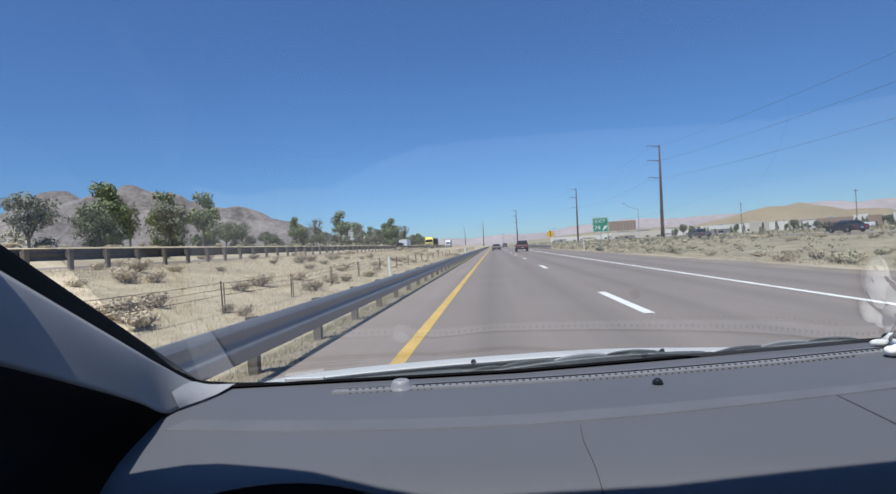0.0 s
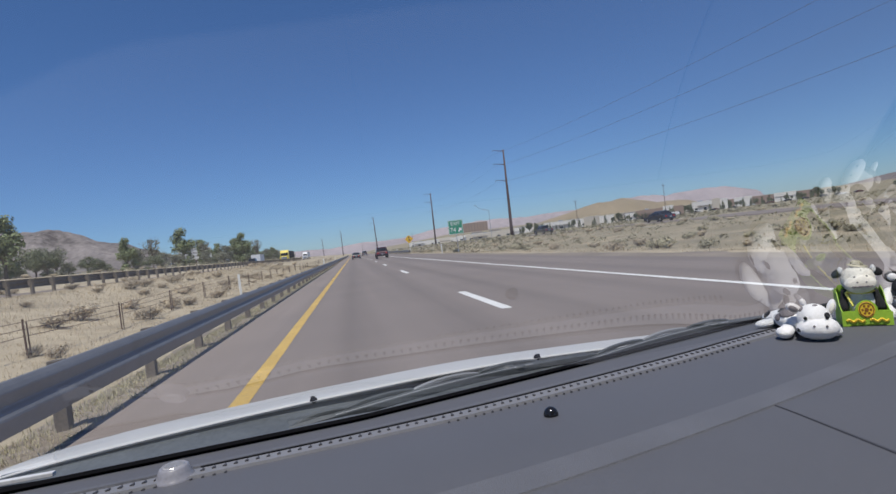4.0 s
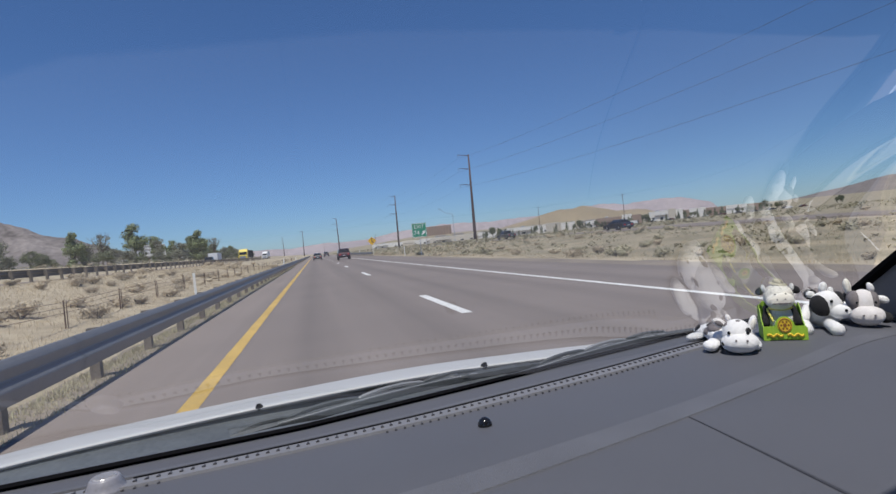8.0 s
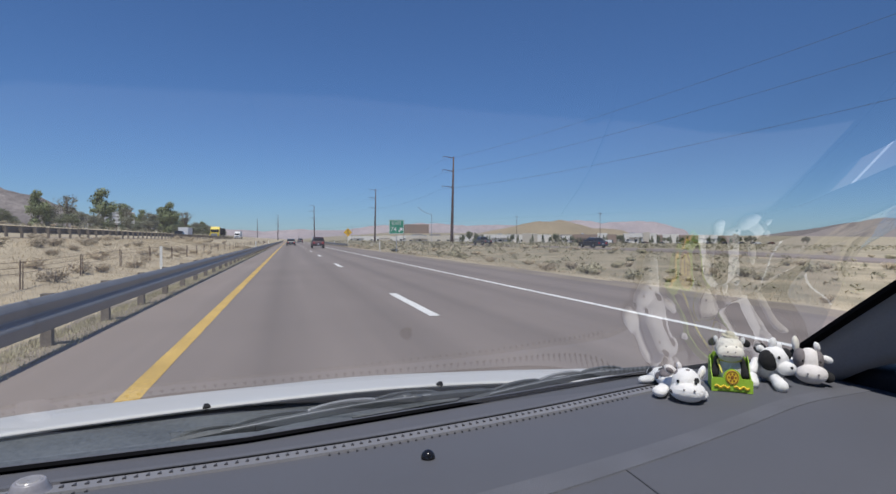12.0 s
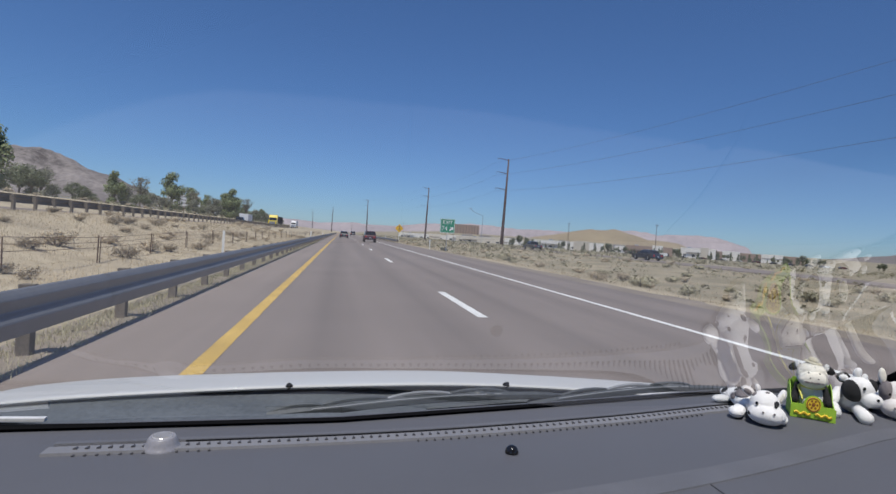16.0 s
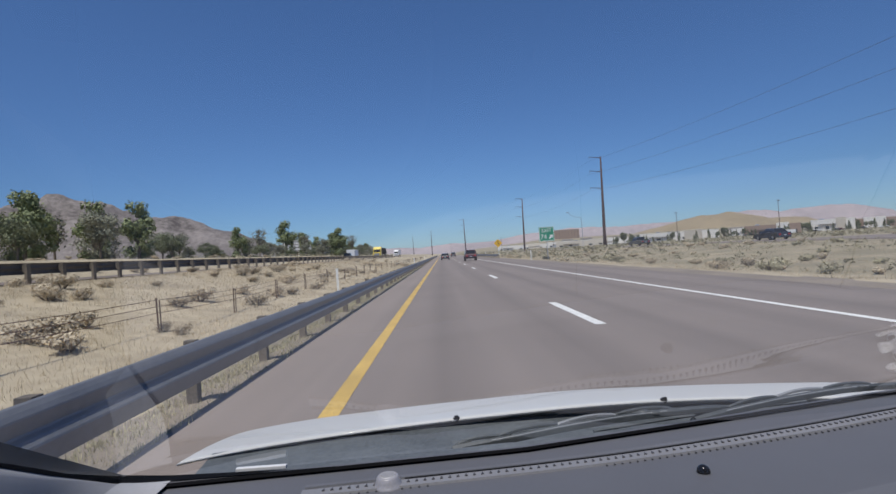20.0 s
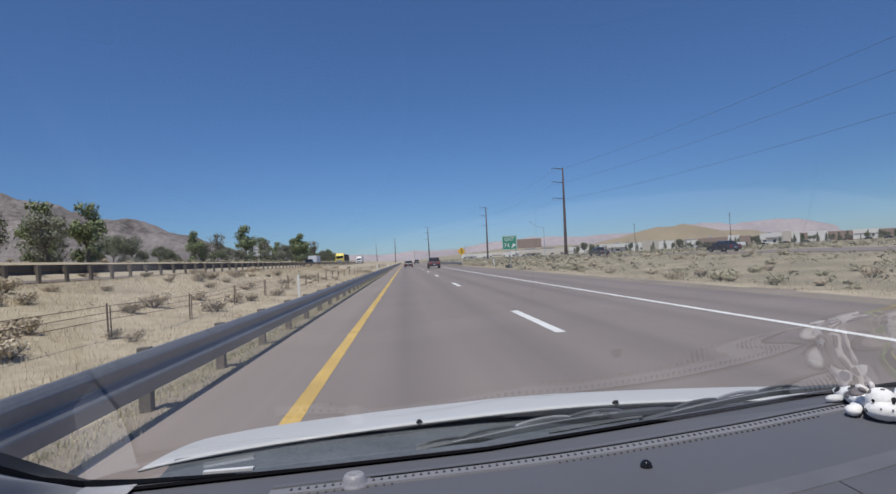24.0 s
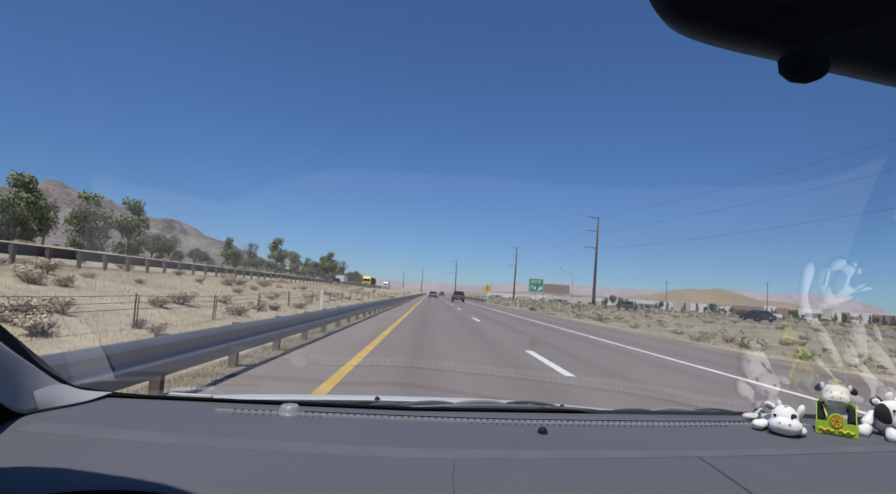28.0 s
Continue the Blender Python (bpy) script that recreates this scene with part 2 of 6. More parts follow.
def asphalt():
    """Grey asphalt, paler on the shoulders, with darker wheel tracks along the lanes."""
    m = material("asphalt", (0.250, 0.209, 0.187), 0.86, 0.10, 0.25, 30, 0.35, 160)
    n, l = m.node_tree.nodes, m.node_tree.links
    b = n["Principled BSDF"]
    old = b.inputs["Base Color"].links[0].from_socket
    pos, sep = n.new("ShaderNodeTexCoord"), n.new("ShaderNodeSeparateXYZ")
    l.new(pos.outputs["Object"], sep.inputs[0])
    wob = n.new("ShaderNodeTexNoise")
    wob.inputs["Scale"].default_value = 0.5
    l.new(pos.outputs["Object"], wob.inputs["Vector"])
    lane = n.new("ShaderNodeMath")
    lane.operation = "PINGPONG"
    lane.inputs[1].default_value = 0.915
    off = n.new("ShaderNodeMath")
    off.operation = "ADD"
    off.inputs[1].default_value = 0.95
    l.new(sep.outputs[0], off.inputs[0])
    l.new(off.outputs[0], lane.inputs[0])
    track = n.new("ShaderNodeMapRange")
    track.inputs["From Min"].default_value, track.inputs["From Max"].default_value = 0.35, 0.9
    track.inputs["To Min"].default_value, track.inputs["To Max"].default_value = 0.98, 0.83
    l.new(lane.outputs[0], track.inputs["Value"])
    sh = n.new("ShaderNodeMapRange")
    sh.inputs["From Min"].default_value, sh.inputs["From Max"].default_value = 3.8, 4.2
    sh.inputs["To Min"].default_value, sh.inputs["To Max"].default_value = 0.0, 1.0
    mid = n.new("ShaderNodeMath")
    mid.operation = "ADD"
    mid.inputs[1].default_value = -2.7
    ab = n.new("ShaderNodeMath")
    ab.operation = "MULTIPLY"
    ab.inputs[1].default_value = -1.0
    l.new(sep.outputs[0], mid.inputs[0])
    l.new(mid.outputs[0], ab.inputs[0])
    l.new(ab.outputs[0], sh.inputs["Value"])
    pick = n.new("ShaderNodeMix")
    pick.data_type = "FLOAT"
    l.new(sh.outputs[0], pick.inputs["Factor"])
    l.new(track.outputs[0], pick.inputs["A"])
    pick.inputs["B"].default_value = 1.13
    # long worn streaks that run with the traffic
    run, worn, wear, both = n.new("ShaderNodeMapping"), n.new("ShaderNodeTexNoise"), n.new("ShaderNodeMapRange"), n.new("ShaderNodeMath")
    run.inputs["Scale"].default_value = (1.6, 0.035, 1.0)
    l.new(pos.outputs["Object"], run.inputs["Vector"])
    l.new(run.outputs[0], worn.inputs["Vector"])
    worn.inputs["Scale"].default_value, worn.inputs["Detail"].default_value = 1.3, 6
    wear.inputs["From Min"].default_value, wear.inputs["From Max"].default_value = 0.3, 0.7
    wear.inputs["To Min"].default_value, wear.inputs["To Max"].default_value = 0.93, 1.07
    l.new(worn.outputs["Fac"], wear.inputs["Value"])
    both.operation = "MULTIPLY"
    l.new(pick.outputs["Result"], both.inputs[0])
    l.new(wear.outputs[0], both.inputs[1])
    hsv = n.new("ShaderNodeHueSaturation")
    l.new(both.outputs[0], hsv.inputs["Value"])
    l.new(old, hsv.inputs["Color"])
    l.new(hsv.outputs[0], b.inputs["Base Color"])
    return m


def dry_ground():
    """Tan dry grass over pale sandy soil with darker scrub patches."""
    m = material("dry_ground", (0.445, 0.368, 0.25), 0.95, 0.14, 0.06, 2.2, 0.8, 9, tint=(0.515, 0.436, 0.31))
    n, l = m.node_tree.nodes, m.node_tree.links
    b = n["Principled BSDF"]
    old = b.inputs["Base Color"].links[0].from_socket
    pos = n.new("ShaderNodeTexCoord")
    blot, fine = n.new("ShaderNodeTexNoise"), n.new("ShaderNodeTexNoise")
    blot.inputs["Scale"].default_value, blot.inputs["Detail"].default_value = 0.35, 8
    fine.inputs["Scale"].default_value, fine.inputs["Detail"].default_value = 0.012, 6
    l.new(pos.outputs["Object"], blot.inputs["Vector"])
    l.new(pos.outputs["Object"], fine.inputs["Vector"])
    ra = n.new("ShaderNodeMapRange")
    ra.inputs["From Min"].default_value, ra.inputs["From Max"].default_value = 0.5, 0.72
    l.new(blot.outputs["Fac"], ra.inputs["Value"])
    mx = n.new("ShaderNodeMix")
    mx.data_type = "RGBA"
    mx.inputs["B"].default_value = (0.33, 0.27, 0.185, 1)
    l.new(ra.outputs[0], mx.inputs["Factor"])
    l.new(old, mx.inputs["A"])
    rb = n.new("ShaderNodeMapRange")
    rb.inputs["From Min"].default_value, rb.inputs["From Max"].default_value = 0.42, 0.62
    l.new(fine.outputs["Fac"], rb.inputs["Value"])
    half = n.new("ShaderNodeMath")
    half.operation = "MULTIPLY"
    half.inputs[1].default_value = 0.45
    l.new(rb.outputs[0], half.inputs[0])
    mx2 = n.new("ShaderNodeMix")
    mx2.data_type = "RGBA"
    mx2.inputs["B"].default_value = (0.33, 0.29, 0.19, 1)
    l.new(half.outputs[0], mx2.inputs["Factor"])
    l.new(mx.outputs["Result"], mx2.inputs["A"])
    # olive scrub cover on the far side of the right shoulder
    sep, band, cover, thin = n.new("ShaderNodeSeparateXYZ"), n.new("ShaderNodeMapRange"), n.new("ShaderNodeMix"), n.new("ShaderNodeMath")
    l.new(pos.outputs["Object"], sep.inputs[0])
    l.new(sep.outputs[0], band.inputs["Value"])
    band.inputs["From Min"].default_value, band.inputs["From Max"].default_value = 11.0, 15.0
    thin.operation = "MULTIPLY"
    l.new(band.outputs[0], thin.inputs[0])
    tuft = n.new("ShaderNodeTexNoise")
    tuft.inputs["Scale"].default_value, tuft.inputs["Detail"].default_value = 0.22, 7
    l.new(pos.outputs["Object"], tuft.inputs["Vector"])
    some = n.new("ShaderNodeMapRange")
    some.inputs["From Min"].default_value, some.inputs["From Max"].default_value = 0.36, 0.58
    some.inputs["To Min"].default_value, some.inputs["To Max"].default_value = 0.25, 0.9
    l.new(tuft.outputs["Fac"], some.inputs["Value"])
    l.new(some.outputs[0], thin.inputs[1])
    cover.data_type = "RGBA"
    cover.inputs["B"].default_value = (0.245, 0.215, 0.145, 1)
    l.new(thin.outputs[0], cover.inputs["Factor"])
    l.new(mx2.outputs["Result"], cover.inputs["A"])
    l.new(cover.outputs["Result"], b.inputs["Base Color"])
    return m


M["asphalt"], M["ground"] = asphalt(), dry_ground()
M["verge_grass"] = material("pale_green_verge_grass", (0.36, 0.34, 0.20), 0.9, 0.16, 0.5, 14, tint=(0.50, 0.45, 0.30))
M["collar"] = material("yellow_felt", (0.72, 0.66, 0.16), 0.9, 0.1, 30, 300)
M["sensor_lens"] = material("clear_grey_lens", (0.34, 0.34, 0.36), 0.18, 0.1, 60, 400, coat=0.5)
M["wiper"] = material("slate_wiper_metal", (0.070, 0.078, 0.085), 0.45, 0.2, 9, 90)
M["dull_steel"] = material("weathered_brown_steel", (0.115, 0.10, 0.092), 0.75, 0.25, 0.9, 14)
for key in ("rubber", "dash_dark"):
    M[key].node_tree.nodes["Principled BSDF"].inputs["Specular IOR Level"].default_value = 0.06
M["gravel"] = material("shoulder_gravel", (0.27, 0.225, 0.18), 0.95, 0.22, 0.4, 14, 0.8, 40)
M["hill_tan"] = material("tan_grass_hill", (0.31, 0.25, 0.165), 0.95, 0.18, 0.006, 0.08, 0.4, 0.2)
# Distance haze is mixed into this range's base colour.
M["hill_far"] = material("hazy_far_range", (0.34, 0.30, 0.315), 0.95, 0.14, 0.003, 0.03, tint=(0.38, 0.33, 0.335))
M["hill_dim"] = material("dim_brown_hill", (0.20, 0.175, 0.165), 0.95, 0.16, 0.004, 0.03)
M["vent_dark"] = material("vent_shadow_plastic", (0.045, 0.045, 0.052), 0.6, 0.2, 8, 200)
M["hill_left"] = material("grey_brown_mountain", (0.145, 0.122, 0.116), 0.95, 0.40, 0.006, 0.05, 0.35, 0.02, tint=(0.225, 0.198, 0.186))


# ---------------------------------------------------------------- mesh helpers
def thing(name, label, category, m=None, group="", kind=""):
    ob = new(name)
    ob.empty_display_size = 0.2
    if m is not None:
        ob.matrix_world = m
    return tagged(ob, label, category, group, kind)


def part(name, bm, mats, parent=None, label="", smooth=False):
    """Link a bmesh as one mesh object under a thing or a part."""
    me = bpy.data.meshes.new(name)
    bm.to_mesh(me)
    bm.free()
    for k in mats if isinstance(mats, (list, tuple)) else (mats,):
        me.materials.append(M[k])
    if smooth:
        for p in me.polygons:
            p.use_smooth = True
    ob = new(name, me)
    if parent is not None:
        ob.parent = parent
    return tagged(ob, label)


def share(ob, parent, m):
    """Another object on the same mesh, under parent."""
    o = new(ob.name.split(".")[0], ob.data)
    o.parent = parent
    o.matrix_local = m
    return o


def whole(name, bm, mats, label, category, group="", kind="", smooth=False):
    return tagged(part(name, bm, mats, None, "", smooth), label, category, group, kind)


def box(bm, x0, x1, y0, y1, z0, z1, bevel=0.0, mat=0):
    made = bmesh.ops.create_cube(bm, size=1, matrix=Matrix.LocRotScale(((x0 + x1) / 2, (y0 + y1) / 2, (z0 + z1) / 2), None, (x1 - x0, y1 - y0, z1 - z0)))
    faces = {f for v in made["verts"] for f in v.link_faces}
    for f in faces:
        f.material_index = mat
    if bevel:
        edges = {e for v in made["verts"] for e in v.link_edges}
        res = bmesh.ops.bevel(bm, geom=list(edges), offset=bevel, segments=2, affect="EDGES", profile=0.6)
        for f in res["faces"]:
            f.material_index = mat
    return bm


def rod(bm, a, b, r0, r1=None, seg=10, mat=0):
    a, b = Vector(a), Vector(b)
    q = (b - a).to_track_quat("Z", "Y")
    made = bmesh.ops.create_cone(bm, cap_ends=True, segments=seg, radius1=r0, radius2=r0 if r1 is None else r1, depth=(b - a).length,
                                 matrix=Matrix.Translation((a + b) / 2) @ q.to_matrix().to_4x4())
    for f in {f for v in made["verts"] for f in v.link_faces}:
        f.material_index = mat
    return bm


def blob(bm, c, r, rot=(0, 0, 0), mat=0, sub=3, rough=0.0, sharp=30.0):
    """An ellipsoid, with a little unevenness."""
    m = Matrix.LocRotScale(c, Euler([radians(a) for a in rot]), r)
    made = bmesh.ops.create_icosphere(bm, subdivisions=sub, radius=1, matrix=m)
    centre = Vector(c)
    for v in made["verts"]:
        if rough:
            d = (v.co - centre)
            v.co = centre + d * (1 + rough * noise.noise(v.co * sharp))
    for f in {f for v in made["verts"] for f in v.link_faces}:
        f.material_index, f.smooth = mat, True
    return bm


def loft(bm, rings, mat=0, close=False, cap=False):
    """Quads between successive rings of equal length."""
    vs = [[bm.verts.new(p) for p in r] for r in rings]
    for a, b in zip(vs, vs[1:]):
        k = len(a)
        for i in range(k if close else k - 1):
            f = bm.faces.new((a[i], a[(i + 1) % k], b[(i + 1) % k], b[i]))
            f.material_index = mat
    if cap:
        bm.faces.new(list(reversed(vs[0]))).material_index = mat
        bm.faces.new(vs[-1]).material_index = mat
    return bm


def curve_at(pts, x):
    """Piecewise smooth height of a curve given by a few knots."""
    xs, ys = [p[0] for p in pts], [p[1] for p in pts]
    return float(np.interp(x, xs, ys))


def smooth01(a, b, x):
    t = min(1.0, max(0.0, (x - a) / (b - a)))
    return t * t * (3 - 2 * t)


def text_part(name, body, size, m, mat, parent, label=""):
    cu = bpy.data.curves.new(name, "FONT")
    cu.body, cu.size, cu.align_x, cu.align_y, cu.extrude = body, size, "CENTER", "CENTER", 0.004
    tmp = new("tmp_text", cu)
    me = bpy.data.meshes.new_from_object(tmp.evaluated_get(bpy.context.evaluated_depsgraph_get()))
    bpy.data.objects.remove(tmp)
    me.materials.clear()
    me.materials.append(M[mat])
    ob = new(name, me)
    ob.parent = parent
    ob.matrix_local = m
    return tagged(ob, label)


# ---------------------------------------------------------------- ground, road, hills
YELLOW_X, DASH_X, EDGE_X = -1.08, 2.66, 6.36
ROAD_L, ROAD_R = -2.42, 9.5


def ground_z(x, y):
    """Height of the land: a median that climbs to the other carriageway on the left, scrub on the right."""
    if x < -2.3:
        z = -0.05 - 0.10 * smooth01(-2.4, -4.5, x) + 1.40 * smooth01(-4.5, -17, x)
        z += 2.1 * smooth01(-30.5, -39, x)
    else:
        z = -0.05 - 0.25 * smooth01(9.4, 16, x) + 0.55 * smooth01(18, 30, x) * smooth01(5, 60, y) - 0.6 * smooth01(45, 90, x)
    rough = smooth01(-3.0, -5.5, x) * (1 - smooth01(-16, -17.5, x)) + smooth01(-31, -36, x) + smooth01(10, 14, x)
    z += rough * (0.10 * noise.noise((x * 0.35, y * 0.35, 0)) + 0.22 * noise.noise((x * 0.06, y * 0.06, 3)))
    if x > 60 and y > 560:
        z += 16 * smooth01(600, 1000, y) * smooth01(60, 200, x)
    return z - 0.04 * smooth01(-2.9, -2.4, x) * (1 - smooth01(9.4, 9.9, x))


def spaced(lo, hi, fine, growth):
    """Coordinates that are close together near zero and wider apart far out."""
    out, x, step = [0.0], 0.0, fine
    while x < hi:
        x += step
        step *= growth
        out.append(min(x, hi))
    neg, x, step = [], 0.0, fine
    while x > lo:
        x -= step
        step *= growth
        neg.append(max(x, lo))
    return list(reversed(neg)) + out


bm = bmesh.new()
gx, gy = spaced(-4800, 4800, 0.7, 1.035), spaced(-4800, 4800, 1.2, 1.035)
loft(bm, [[(x, y, ground_z(x, y)) for x in gx] for y in gy])
whole("ground", bm, "ground", "dry tan grass and sandy desert scrubland", "ground", kind="structure", smooth=True)

bm = bmesh.new()
ys = [-60, -20, 0, 10, 20, 40, 80, 160, 320, 640, 1200, 2200]
loft(bm, [[(x, y, 0.0 if ROAD_L < x < ROAD_R else -0.12) for x in (ROAD_L - 0.05, ROAD_L + 0.01, 0, DASH_X, EDGE_X, ROAD_R - 0.01, ROAD_R + 0.06)] for y in ys])
road = whole("road", bm, "asphalt", "grey asphalt highway with pale shoulders and wheel tracks", "road", kind="structure")

bm = bmesh.new()
loft(bm, [[(x, y, z) for x, z in ((-29.2, 1.30), (-29.0, 1.42), (-18.3, 1.42), (-18.1, 1.30))] for y in ys])
whole("road", bm, "asphalt", "asphalt carriageway for oncoming traffic above the median", "road", kind="structure")

bm = bmesh.new()
loft(bm, [[(x + 0.35 * noise.noise((y * 0.3, i, 0)), y, z) for i, (x, z) in enumerate(((9.35, -0.02), (10.6, -0.045), (12.2, -0.18)))] for y in np.linspace(-40, 420, 240)])
whole("gravel_shoulder", bm, "gravel", "strip of pale gravel beside the asphalt shoulder", "gravel", kind="structure")
bm = bmesh.new()
loft(bm, [[(x + 0.12 * noise.noise((y * 0.8, i, 5)), y, z) for i, (x, z) in enumerate(((-2.40, -0.005), (-2.75, -0.03), (-3.4, -0.10)))] for y in np.linspace(-40, 320, 300)])
whole("gravel_shoulder", bm, "gravel", "narrow strip of gravel and weeds under the guardrail", "gravel", kind="structure")


def ramp_x(y):
    return 42.0 - 10.0 * smooth01(60, 300, y)


bm = bmesh.new()
loft(bm, [[(ramp_x(y) + dx, y, ground_z(ramp_x(y) + dx, y) + 0.12 if abs(dx) < 3.6 else ground_z(ramp_x(y) + dx, y) - 0.1) for dx in (-3.8, -3.5, 0, 3.5, 3.8)] for y in np.linspace(10, 460, 120)])
whole("side_road", bm, "asphalt", "narrow asphalt ramp road across the scrub", "road", kind="structure")


def stripe(bm, x, w, y0, y1, z=0.004, ragged=0.006, step=1.5):
    k = max(2, int((y1 - y0) / step))
    loft(bm, [[(x - w / 2 + ragged * noise.noise((y * 3, x, 1)), y, z), (x + w / 2 + ragged * noise.noise((y * 3, x, 2)), y, z)] for y in np.linspace(y0, y1, k)])


bm = bmesh.new()
stripe(bm, YELLOW_X, 0.18, -10, 60, step=0.4)
stripe(bm, YELLOW_X, 0.18, 60, 1500, step=30)
whole("edge_line", bm, "yellow_line", "worn yellow painted line along the left lane edge", "road marking", kind="structure")
bm = bmesh.new()
stripe(bm, EDGE_X, 0.16, -10, 60, step=0.4)
stripe(bm, EDGE_X, 0.16, 60, 1500, step=30)
whole("edge_line", bm, "white_line", "white painted line along the right shoulder", "road marking", kind="structure")
bm = bmesh.new()
stripe(bm, 0, 0.19, 0, 4.0, 0, 0.010, 0.25)
dash_line = part("lane_dash", bm, "white_line", road)
dash_line.location = (DASH_X, 8.9, 0.004)
for k in range(1, 30):
    share(dash_line, road, Matrix.Translation((DASH_X, 8.9 + 16.9 * k, 0.004)))
share(dash_line, road, Matrix.Translation((DASH_X, -8.0, 0.004)))
bm = bmesh.new()
for x in (-18.8, -28.4):
    stripe(bm, x, 0.15, -10, 900, 1.424, step=20)
whole("edge_line", bm, "white_line", "painted edge lines of the oncoming carriageway", "road marking", kind="structure")


def ridge(name, label, mat, x0, x1, y, depth, profile, rough, seed, nx=150, ny=26, base=-4):
    """A range of hills: a crest line from a few knots, with gullies that run down both faces."""
    bm = bmesh.new()
    rows = []
    for j in range(ny + 1):
        v = j / ny
        fall = math.sin(math.pi * min(1, v * 0.999)) ** 1.25
        row = []
        for i in range(nx + 1):
            u = i / nx
            x = x0 + (x1 - x0) * u
            h = curve_at(profile, u)
            g = noise.fractal((x * rough + seed, v * 3.0 + seed, seed), 0.9, 2.1, 6)
            gully = abs(noise.noise((x * rough * 3.2 + 0.7 * g, v * 1.2, seed)))
            z = h * fall * (1 + 0.22 * g * (0.35 + v * (1 - v) * 2.4) - 0.36 * (1 - gully) * fall * (1 - fall) * 2.4)
            row.append((x + 20 * g, y + depth * (v - 0.5), base + z))
        rows.append(row)
    loft(bm, rows)
    return whole(name, bm, mat, label, "hill", kind="structure", smooth=True)


ridge("mountain_range", "pinkish mountain range with haze in its colour", "hill_far", -900, 3600, 4250, 700,
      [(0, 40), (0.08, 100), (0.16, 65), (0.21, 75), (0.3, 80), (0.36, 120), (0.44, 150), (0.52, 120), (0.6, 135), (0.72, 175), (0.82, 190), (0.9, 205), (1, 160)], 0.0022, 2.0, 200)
ridge("tan_hill", "rounded tan grass hill beyond the town", "hill_tan", 760, 1900, 2500, 620,
      [(0, 4), (0.15, 40), (0.3, 78), (0.42, 118), (0.55, 122), (0.7, 70), (0.85, 62), (1, 20)], 0.0024, 5.0, 90)
ridge("mountain", "grey-brown rocky mountain with gullied slopes", "hill_left", -3600, -420, 2900, 1300,
      [(0, 330), (0.2, 370), (0.36, 400), (0.44, 470), (0.50, 440), (0.56, 410), (0.64, 330), (0.74, 215), (0.84, 120), (0.93, 60), (1, 15)], 0.0030, 8.0, 240, 44)
ridge("mountain", "dim brown hill behind the shops", "hill_dim", 2300, 4300, 2300, 900,
      [(0, 10), (0.2, 50), (0.4, 105), (0.6, 165), (0.8, 160), (1, 90)], 0.0014, 11.0, 110)

# ---------------------------------------------------------------- the car that carries the view
car = thing("car", "white car with a grey dashboard standing on the highway", "car")
GLASS = [(-0.60, 0.715), (-0.47, 0.757), (-0.43, 0.758), (-0.2, 0.775), (0.13, 0.80), (0.45, 0.865), (0.87, 0.955), (1.1, 0.985), (1.30, 0.975), (1.45, 0.93)]
DASH_Z = 1.06


def glass_y(x):
    return curve_at(GLASS, x)


def dash_z(x, y):
    """Top of the dashboard: nearly level, a soft crown, rolling down at the near edge."""
    near = 0.235 + 0.06 * smooth01(0.2, 1.2, x)
    z = DASH_Z + 0.012 * smooth01(0.75, 0.5, y) - 0.030 * smooth01(0.95, 1.45, x)
    if y < near + 0.10:
        t = (near + 0.10 - y) / 0.10
        z -= 0.035 * t * t
    return z


bm = bmesh.new()
DASH_END = [(0.20, -0.285), (0.29, -0.315), (0.365, -0.350), (0.417, -0.370), (0.511, -0.402), (0.58, -0.424), (0.66, -0.43), (0.76, -0.44)]
rings = []
for v in np.linspace(0, 1, 46):
    row = []
    for u in np.linspace(0, 1, 90):
        y = 0.0
        x = -0.4 + 1.86 * u
        for _ in range(4):
            y = (0.235 + 0.06 * smooth01(0.2, 1.2, x)) * (1 - v) + (glass_y(x) + 0.005) * v
            left = curve_at(DASH_END, y)
            x = left + (1.46 - left) * u
        row.append((x, y, dash_z(x, y)))
    first = Vector(row[0])
    rings.append([first + Vector((-0.03, 0, -0.22)), first + Vector((-0.016, 0, -0.03)), first + Vector((-0.006, 0, -0.008))] + row)
front = [[(x, y - 0.012 - 0.03 * k, z - 0.05 * k - 0.012) for x, y, z in map(tuple, rings[0])] for k in range(5, 0, -1)]
loft(bm, front + rings)
dashboard = part("dashboard", bm, "dash", car, "grey grained plastic dashboard top", True)


